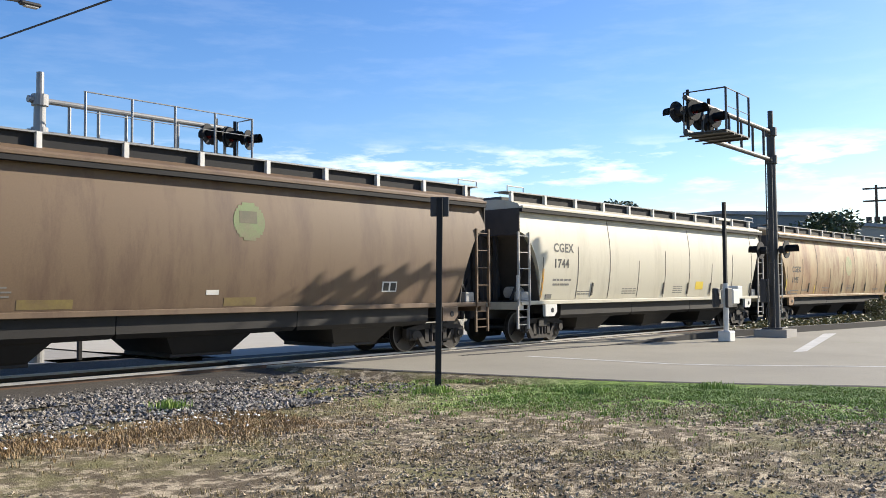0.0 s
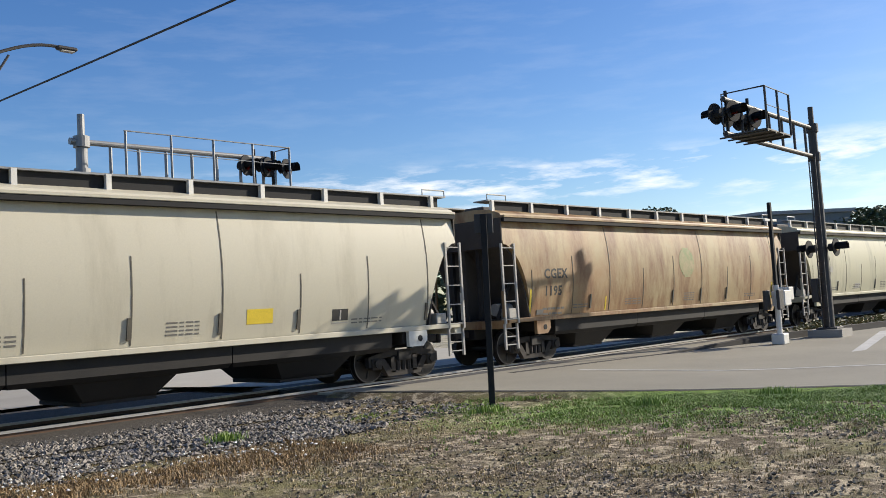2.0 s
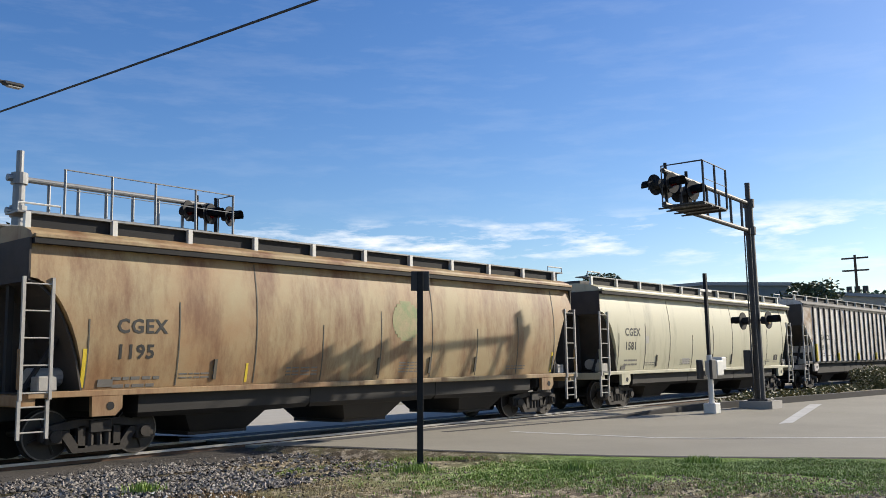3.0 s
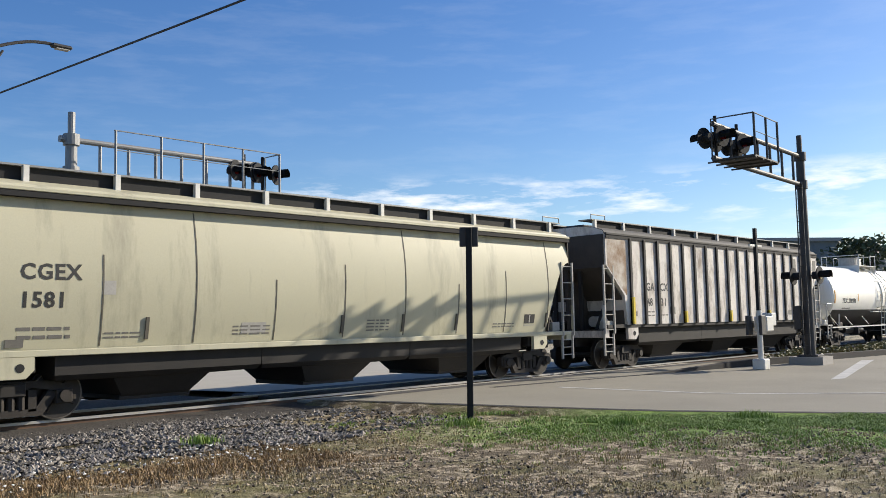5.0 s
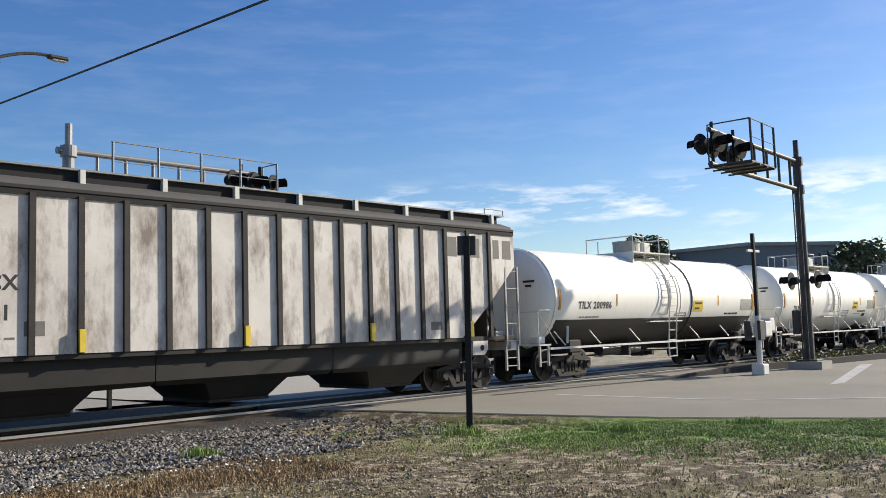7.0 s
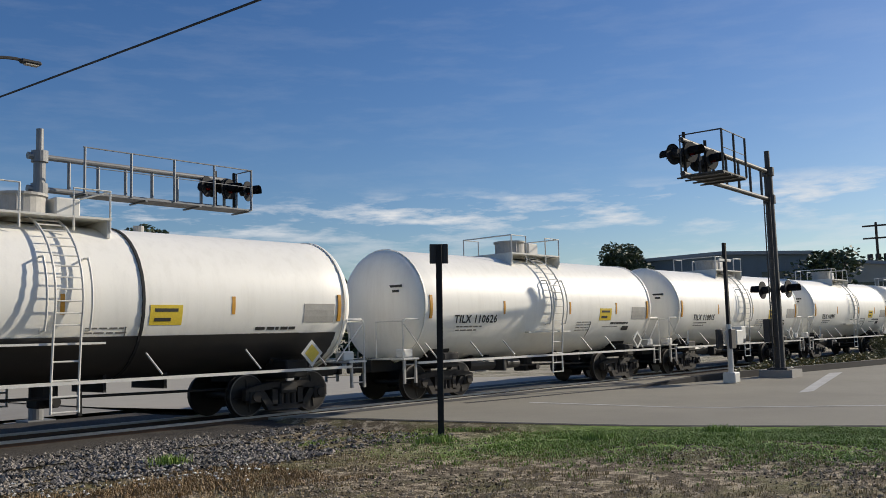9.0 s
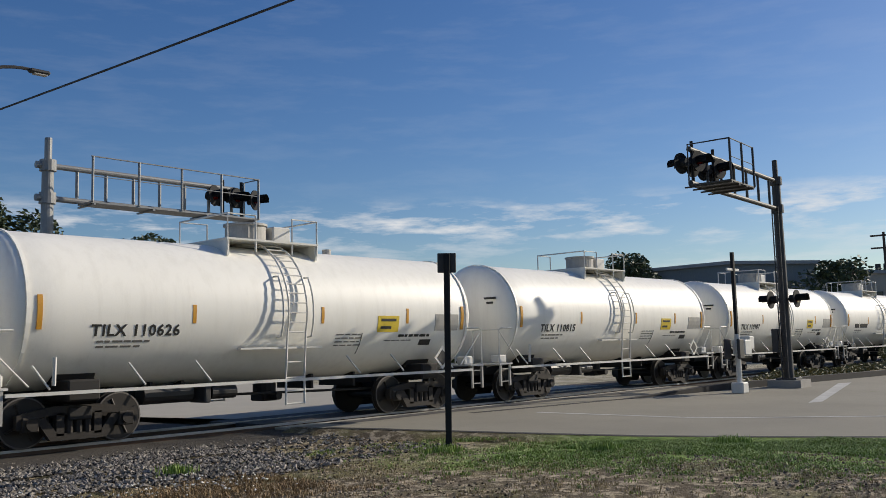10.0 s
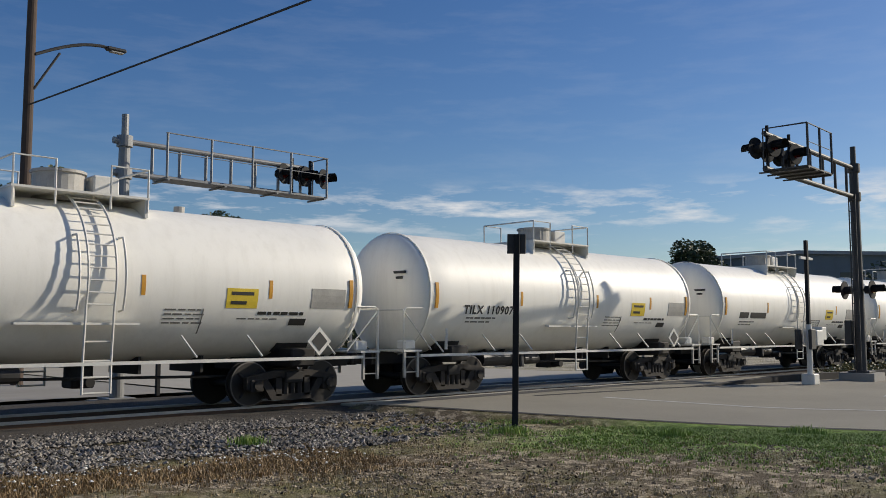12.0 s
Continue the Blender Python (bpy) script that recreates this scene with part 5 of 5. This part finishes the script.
def make_signals():
    # beyond the rails, arm over the road
    a = cantilever("pale galvanised cantilever signal with a railed walkway beyond the track", 9.92, 22.0, 0.0, 0, 5.6, 5.68, 6.50, 7.20, M_GALV, 0.75, 25, (-0.75, -0.05), (5.10, 5.75))
    # on this side, arm over the road; shade is in its steel's colour
    b = cantilever("cantilever signal coloured dark for shade, with black flashers beside the road", 30.65, 12.0, 0.34, 183.6, 7.3, 6.15, 7.12, 7.85, M_GALVD, 5.7, -15, (0.05, 1.25), (7.1, 5.55))
    bm = B()
    for s in (-0.10, 0.10):
        rod(bm, (0.34, s, 0.4), (0.30, s, 6.2), 0.022, 6)
    for i in range(15):
        z = 0.7 + i * 0.38
        rod(bm, (0.33, -0.10, z), (0.33, 0.10, z), 0.012, 6)
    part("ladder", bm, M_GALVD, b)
    # two flashers low on the mast
    bm = B()
    rod(bm, (0, -0.62, 3.05), (0, 0.62, 3.05), 0.035, 8)
    lo = part("flasher_bracket", bm, M_DARK, b)
    flasher(lo, 0.0, -0.45, 3.05, -5)
    flasher(lo, 0.0, 0.45, 3.05, 175)
    bm = B()
    box(bm, -0.24, 0.24, -0.42, -0.20, 1.25, 2.05, 0.02)
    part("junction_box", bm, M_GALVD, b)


def make_gate():
    g = thing("crossing_gate", "raised crossing gate with a pale mechanism on a post", "crossing gate", m=pose(27.0, 12.1, 0.0))
    bm = B()
    rod(bm, (0, 0, 0.12), (0, 0, 1.9), 0.085, 12)
    box(bm, -0.2, 0.2, -0.2, 0.2, 0.08, 0.42, 0.03)
    part("post", bm, M_TRIM, g, "pale painted gate post")
    bm = B()
    box(bm, 0.06, 0.55, -0.22, 0.20, 1.25, 1.72, 0.03)
    box(bm, 0.52, 0.85, -0.18, 0.16, 1.42, 1.82, 0.02)
    part("mechanism", bm, M_TRIM, g, "pale gate mechanism box")
    for y in (-0.21, 0.21):
        part("counterweight", box(B(), -0.42, -0.08, y - 0.05, y + 0.05, 1.15, 1.75, 0.02), M_GALVD, g, "dark grey counterweight")
    # the arm's backlit darkness is put into its colour
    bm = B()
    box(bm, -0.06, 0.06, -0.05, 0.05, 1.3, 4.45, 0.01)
    part("gate_arm", bm, M_DARK, g, "raised gate arm, coloured black for its backlit side")
    bm = B()
    box(bm, -0.45, 0.40, -0.03, 0.03, 3.86, 3.94, 0.01)
    part("arm_bracket", bm, M_TRIM, g)
    # a second gate beyond the rails shows only its tip above the cars
    h = thing("crossing_gate", "tip of a raised crossing gate beyond the track", "crossing gate", m=pose(11.3, 22.6, 0.0))
    bm = B()
    box(bm, -0.055, 0.055, -0.05, 0.05, 0.0, 4.45, 0.01)
    part("gate_arm", bm, M_DARK, h)
    bm = B()
    box(bm, 0.0, 0.95, -0.03, 0.03, 3.72, 3.80, 0.01)
    part("arm_bracket", bm, M_TRIM, h)


def make_sign():
    g = thing("road_sign", "dark square metal post with a small sign seen from behind", "road sign", m=pose(11.86, 10.60, 0, 0, 0.9, -48))
    bm = B()
    box(bm, -0.055, 0.055, -0.04, 0.04, -0.05, 3.40, 0.008)
    part("post", bm, M_DARK, g)
    # sign back takes its shade from the dark steel colour
    bm = B()
    box(bm, -0.165, 0.165, 0.045, 0.065, 3.06, 3.41, 0.01)
    part("sign_back", bm, M_GALVD, g, "bare grey back of the sign, coloured dark for shade")


def make_lamp():
    p = thing("utility_pole", "tall wooden utility pole with a street light on an arm", "utility pole", m=pose(10.3, 30.0, -0.1))
    bm = B()
    rod(bm, (0, 0, 0), (0.0, 0, 14.5), 0.19, 14, 0.14)
    part("pole", bm, M_WOOD, p)
    bm = B()
    pts = [(0.12, -0.1, 10.75)]
    for i in range(1, 9):
        u = i / 8
        pts.append((0.12 + 2.45 * u, -0.1, 10.75 + 0.75 * math.sin(u * 1.7)))
    pipe(bm, pts, 0.055)
    pipe(bm, [(0.12, -0.1, 9.6), (0.9, -0.1, 10.95)], 0.04)
    part("lamp_arm", bm, M_GALVD, p, "curved steel lamp arm")
    bm = B()
    box(bm, 2.45, 3.15, -0.24, 0.04, 11.40, 11.54, 0.05)
    part("lamp_head", bm, M_GALVD, p, "flat street light head")
    bm = B()
    box(bm, 2.6, 3.05, -0.2, 0.0, 11.36, 11.41, 0.01)
    part("lamp_glass", bm, M_PLATE, p)
    # span wire
    bm = B()
    a, b = Vector((10.3, 30.0, 8.97)), Vector((13.3, -12.0, 9.26))
    pts = [a.lerp(b, i / 24) + Vector((0, 0, -0.12 * 4 * (i / 24) * (1 - i / 24))) for i in range(25)]
    pipe(bm, pts, 0.028)
    tagged(part("cable", bm, M_WIRE), "black overhead cable from the pole", "cable")


def far_pole(x, y, h, arms=2):
    p = thing("utility_pole", "distant wooden power pole with crossarms and transformers", "utility pole", "power poles", pose(x, y, 0, 0, 0, 100))
    bm = B()
    rod(bm, (0, 0, 0), (0, 0, h), 0.2, 10, 0.15)
    part("pole", bm, M_WOOD, p)
    for i in range(arms):
        bm = B()
        box(bm, -1.5, 1.5, -0.08, 0.08, h - 0.5 - 1.5 * i, h - 0.3 - 1.5 * i)
        part("crossarm", bm, M_WOOD, p)
    if arms > 1:
        for s in (-0.9, 0.0, 0.9):
            bm = B()
            rod(bm, (s, -0.35, h - 5.2), (s, -0.35, h - 3.8), 0.33, 12)
            part("transformer", bm, M_GALVD, p)


# ---- buildings and plants beyond the track ----
def building(name, label, x, y, turn, w, d, h, rise, mat, windows=0):
    g = thing(name, label, "building", m=pose(x, y, 0, 0, 0, turn))
    bm = B()
    prism(bm, [(-w / 2, -0.1), (w / 2, -0.1), (w / 2, h), (0, h + rise), (-w / 2, h)], 0, d)
    part("wall", bm, mat, g, "ribbed metal siding")
    bm = B()
    prism(bm, [(-w / 2 - 0.4, h - 0.05), (0, h + rise), (w / 2 + 0.4, h - 0.05), (w / 2 + 0.4, h + 0.25), (0, h + rise + 0.3), (-w / 2 - 0.4, h + 0.25)], -0.4, d + 0.4)
    part("roof", bm, M_ROOFING, g, "pale metal roof with a low ridge")
    n = int(w / 1.2)
    bm = B()
    for i in range(n):
        x_ = -w / 2 + (i + 0.5) * w / n
        box(bm, x_ - 0.05, x_ + 0.05, -0.06, 0.0, 0.0, h - 0.1)
    part("siding_rib", bm, mat, g)
    for i in range(windows):
        x_ = -w / 2 + (i + 0.7) * w / (windows + 0.4)
        bm = B()
        box(bm, x_ - 0.9, x_ + 0.9, -0.10, 0.02, h - 2.4, h - 1.4)
        wdw = part("window", bm, M_GLASSD, g, "dark window")
        bm = B()
        box(bm, x_ - 1.0, x_ + 1.0, -0.13, -0.04, h - 2.5, h - 2.4)
        part("sill", bm, M_TRIM, wdw)
    return g


def leaf_cloud(centres, count, size, rng, flat=0.5):
    """Many small bent leaf cards scattered through blobs, with gaps between the blobs."""
    vs, fs = [], []
    for _ in range(count):
        c, r = rng.choice(centres)
        while True:
            p = Vector((rng.uniform(-1, 1), rng.uniform(-1, 1), rng.uniform(-1, 1)))
            if 0.25 < p.length < 1: break
        p = Vector((p.x * r, p.y * r, p.z * r * 0.8)) + c
        a = Vector((rng.gauss(0, 1), rng.gauss(0, 1), rng.gauss(0, flat))).normalized() * size * rng.uniform(0.6, 1.3)
        b = a.cross(Vector((rng.gauss(0, 1), rng.gauss(0, 1), rng.gauss(0, 1)))).normalized() * size * rng.uniform(0.35, 0.6)
        k = len(vs)
        vs += [p - a, p + b * 0.9 - a * 0.1, p + a, p - b * 0.9 - a * 0.1 + Vector((0, 0, size * 0.1))]
        fs.append((k, k + 1, k + 2, k + 3))
    me = bpy.data.meshes.new("crown")
    me.from_pydata([tuple(v) for v in vs], [], fs)
    return me


def tree(x, y, h, r, seed, label, count=3000, leaf=0.28, low=0.35):
    rng = random.Random(seed)
    g = thing("tree", label, "tree", m=pose(x, y, -0.1, 0, 0, rng.uniform(0, 360)))
    bm = B()
    rod(bm, (0, 0, 0), (0.05 * h * 0.2, 0, h * 0.5), h * 0.030, 10, h * 0.018)
    centres = []
    for i in range(9):
        a, u = i * 2.4 + rng.uniform(-0.4, 0.4), rng.uniform(0.3, 0.95)
        e = Vector((math.cos(a) * r * u * 0.75, math.sin(a) * r * u * 0.75, h * rng.uniform(low + 0.12, 0.86)))
        rod(bm, (0, 0, h * rng.uniform(0.25, 0.5)), e, h * 0.012, 6, h * 0.004)
        centres.append((e, r * rng.uniform(0.32, 0.52)))
    for i in range(5):
        centres.append((Vector((rng.uniform(-0.4, 0.4) * r, rng.uniform(-0.4, 0.4) * r, h * rng.uniform(0.6, 0.92))), r * rng.uniform(0.28, 0.42)))
    part("trunk", bm, M_BARK, g)
    me = leaf_cloud(centres, count, leaf, rng)
    me.materials.append(M_LEAF)
    mesh_part("crown", me, g, "dark green leafy crown")
    return g


def thicket(name, label, boxes, count, leaf, mat, seed):
    """A row of bushes or far woods, as one heap of leaves."""
    rng = random.Random(seed)
    centres = []
    for x0, x1, y0, y1, h, r in boxes:
        for _ in range(max(3, int((x1 - x0 + y1 - y0) / r * 1.6))):
            rr = r * rng.uniform(0.6, 1.2)
            centres.append((Vector((rng.uniform(x0, x1), rng.uniform(y0, y1), max(0.2, rng.uniform(0.25, 1.0) * h - rr * 0.5))), rr))
    me = leaf_cloud(centres, count, leaf, rng)
    me.materials.append(mat)
    return tagged(new(name, me), label, "plants", kind="stuff")


def make_distance():
    building("warehouse", "long blue-grey metal warehouse with a low roof", 77.4, 35.2, -65.5, 14.5, 30, 8.1, 0.3, M_SIDING, 3)
    building("shed", "low beige metal shed with a pale roof", 90.5, 28.2, -72, 9.5, 24, 7.2, 0.5, M_SIDING2, 4)
    tree(73.5, 42.6, 10.2, 3.5, 3, "round dark green tree beside the warehouse", 7000, 0.22)
    tree(75.6, 25.2, 8.2, 3.2, 5, "dark green tree in front of the sheds", 2600, 0.26)
    tree(100, 27.0, 9.0, 3.8, 6, "dark green tree in front of the sheds", 2600, 0.28)
    tree(16.6, 42.0, 9.6, 4.0, 7, "dark green tree behind the utility pole", 9000, 0.17)
    tree(12.0, 40.0, 8.6, 3.2, 9, "dark green tree behind the utility pole", 7000, 0.16)
    tree(29.5, 51.6, 9.2, 3.6, 15, "dark green tree beyond the road", 8000, 0.18)
    far_pole(115.4, 32.8, 14.0)
    far_pole(190, 40.0, 13.0, 1)
    far_pole(45, 66.0, 10.0, 1)
    thicket("far_trees", "row of dark green trees far beyond the track", [(30, 40, 50, 56, 7.6, 2.2), (36, 60, 58, 66, 7.0, 2.6), (52, 66, 46, 56, 5.2, 2.2), (-60, 20, 52, 62, 7, 3.0)], 30000, 0.42, M_LEAF, 11)
    thicket("far_woods", "hazy mid-green woods along the track far away", [(112, 150, 24, 42, 10.0, 3.2), (140, 260, 14, 50, 11.5, 4.5), (230, 420, 10, 60, 16.0, 6.0)], 26000, 0.62, M_LEAF3, 12)
    thicket("weedy_bush", "tall grey-green weeds and brush beside the track", [(47, 54, 12.6, 14.2, 1.2, 0.7), (52, 66, 12.2, 14.2, 2.2, 1.0), (60, 110, 11.0, 14.4, 2.4, 1.1)], 45000, 0.075, M_LEAF2, 13)
    thicket("field_grass", "rough tawny grass on the bank beside the track", [(32, 48, 13.0, 14.6, 0.40, 0.35), (48, 80, 11.5, 14.4, 0.6, 0.5)], 9000, 0.09, M_LEAF2, 14)


def blades(name, label, mat, spots, height, width, seed, category="grass", droop=0.4):
    """Tufts of three-sided blades at given (x, y, z) spots."""
    rng = random.Random(seed)
    vs, fs = [], []
    for x, y, z in spots:
        for _ in range(rng.randint(4, 7)):
            a = rng.uniform(0, 2 * math.pi)
            hh = height * rng.uniform(0.45, 1.2)
            dx, dy = math.cos(a) * hh * droop * rng.uniform(0.3, 1.2), math.sin(a) * hh * droop * rng.uniform(0.3, 1.2)
            px, py = x + rng.gauss(0, 0.03), y + rng.gauss(0, 0.03)
            wx, wy = -math.sin(a) * width, math.cos(a) * width
            k = len(vs)
            vs += [(px - wx, py - wy, z - 0.02), (px + wx, py + wy, z - 0.02), (px + dx * 0.5 + wx * 0.6, py + dy * 0.5 + wy * 0.6, z + hh * 0.7), (px + dx, py + dy, z + hh), (px + dx * 0.5 - wx * 0.6, py + dy * 0.5 - wy * 0.6, z + hh * 0.7)]
            fs += [(k, k + 1, k + 2, k + 4), (k + 4, k + 2, k + 3)]
    me = bpy.data.meshes.new(name)
    me.from_pydata(vs, [], fs)
    me.materials.append(mat)
    return tagged(new(name, me), label, category, kind="stuff")


def stones(name, label, spots, size, seed, mat=None):
    """Small broken stones: uneven eight-faced lumps."""
    rng = random.Random(seed)
    vs, fs = [], []
    for x, y, z in spots:
        s = size * rng.uniform(0.5, 1.4)
        k = len(vs)
        t = rng.uniform(0, 6.28)
        for i in range(4):
            a = t + i * math.pi / 2 + rng.uniform(-0.4, 0.4)
            rr = s * rng.uniform(0.7, 1.2)
            vs.append((x + math.cos(a) * rr, y + math.sin(a) * rr, z + s * rng.uniform(-0.1, 0.35)))
        vs.append((x + rng.gauss(0, s * 0.3), y + rng.gauss(0, s * 0.3), z + s * rng.uniform(0.5, 1.0)))
        vs.append((x, y, z - s * 0.4))
        for i in range(4):
            j = (i + 1) % 4
            fs += [(k + i, k + j, k + 4), (k + j, k + i, k + 5)]
    me = bpy.data.meshes.new(name)
    me.from_pydata(vs, [], fs)
    me.materials.append(mat or M_STONE)
    return tagged(new(name, me), label, "gravel", kind="stuff")


def gz(x, y):
    return 0.05 * (noise.noise((x * 0.6, y * 0.6, 0)) + 0.5 * noise.noise((x * 1.7, y * 1.7, 3))) - 0.02


def make_foreground():
    rng = random.Random(21)
    # gravel heap beside the track, thinning outwards
    spots = []
    while len(spots) < 15000:
        x, y = rng.uniform(-3, 12.6), rng.uniform(10.6, 15.6)
        edge = 12.0 - 0.12 * x + 0.7 * noise.noise((x * 0.5, y * 0.5, 7))
        if y < edge and rng.random() > 0.06: continue
        if x > 9.8 + 0.8 * noise.noise((y, x * 0.3, 2)) and rng.random() > 0.2: continue
        spots.append((x, y, (gz(x, y) if y < 13.6 else 0.0) + 0.015))
    stones("gravel", "loose grey crushed stone beside the track", spots, 0.042, 22)
    spots = []
    while len(spots) < 14000:
        x, y = rng.uniform(1.5, 16.5), rng.uniform(1.0, 11.5)
        if x > near_edge(y) - 1.4 - 1.2 * rng.random(): continue
        if noise.noise((x * 0.35, y * 0.35, 5)) + 0.55 * rng.uniform(-1, 1) + 0.06 * (7 - y) < 0.0: continue
        spots.append((x, y, gz(x, y) + 0.006))
    stones("pebbles", "small stones strewn over bare earth", spots, 0.021, 23, M_PEBBLE)
    # green verge along the road
    spots = []
    while len(spots) < 30000:
        y = rng.uniform(-3, 12.6)
        x = near_edge(y) - abs(rng.gauss(0.0, 2.0)) + 0.12
        if noise.noise((x * 0.9, y * 0.9, 9)) < -0.25: continue
        if y > 9.2 and rng.random() < 0.85: continue
        spots.append((x, y, gz(x, y)))
    blades("verge_grass", "green grass along the road's edge", M_BLADE, spots, 0.042, 0.008, 24, droop=1.3)
    spots = []
    while len(spots) < 7000:
        x, y = rng.uniform(1.0, 16.5), rng.uniform(1.5, 13.2)
        if x > near_edge(y) - 0.3: continue
        if noise.noise((x * 0.7, y * 0.7, 15)) + 0.5 * rng.uniform(-1, 1) < 0.1: continue
        spots.append((x, y, gz(x, y)))
    blades("dry_grass", "thin dry grass on bare earth", M_DRY, spots, 0.038, 0.006, 25, droop=0.9)
    spots = []
    while len(spots) < 5000:
        x, y = rng.uniform(-1.0, 8.2), rng.uniform(8.4, 12.4)
        d = (y - 10.9 + 0.12 * x)
        if abs(d + 0.5 * noise.noise((x * 0.6, y, 31)) + rng.gauss(0, 0.35)) > 0.75: continue
        spots.append((x, y, gz(x, y)))
    blades("rusty_weeds", "rust-coloured dry weeds by the gravel", M_RED, spots, 0.058, 0.006, 26, droop=0.9)
    spots = []
    for cx, cy, n, s in ((7.4, 12.0, 60, 0.13), (14.9, 6.9, 110, 0.15), (13.2, 8.2, 60, 0.12), (11.6, 10.5, 70, 0.16)):
        spots += [(cx + rng.gauss(0, s), cy + rng.gauss(0, s), gz(cx, cy)) for _ in range(n)]
    blades("weed_tuft", "dark green weed tufts", M_BLADE, spots, 0.13, 0.008, 27)
    spots = []
    for _ in range(260):
        x = rng.uniform(1.5, 8.0); y = 11.3 - 0.12 * x + rng.gauss(0, 0.5)
        spots.append((x, y, gz(x, y) + rng.uniform(0.06, 0.14)))
    st = stones("clover_heads", "small white clover heads in the weeds", spots, 0.020, 28)
    st.data.materials.clear(); st.data.materials.append(M_CLOVER)
    tagged(st, category="flowers")


make_ground()
make_road()
make_track()
make_signals()
make_gate()
make_sign()
make_lamp()
make_distance()
make_foreground()


# ---- what moves ----
SLACK = [(0.0, -0.45), (1.0, -0.60), (2.0, -0.63), (3.0, -0.44), (4.8, -0.05), (5.5, 0.36), (6.0, 0.48), (7.0, 0.72), (8.8, 0.75), (10.0, 0.98), (11.5, 1.02), (12.0, 0.92)]


def travelled(t):
    """Metres that the train has gone along its track after t seconds: it slows a little, unevenly."""
    s = SLACK[-1][1]
    for (t0, s0), (t1, s1) in zip(SLACK, SLACK[1:]):
        if t0 <= t <= t1:
            s = s0 + (s1 - s0) * (t - t0) / (t1 - t0)
            break
    return 11.1 * t - 0.06 * t * t + s


def motions():
    for k, (car, sets, joint) in enumerate(TRAIN):
        walk(car, [(t / 2, pose(joint - travelled(t / 2), TRACK_Y, RAIL_Z)) for t in range(25)])
        if k > 8: continue
        for w, x in sets:
            walk(w, [(i / 15, pose(x, 0, 0.455, 0, -math.degrees(travelled(i / 15) / 0.455), 0)) for i in range(181)])


motions()
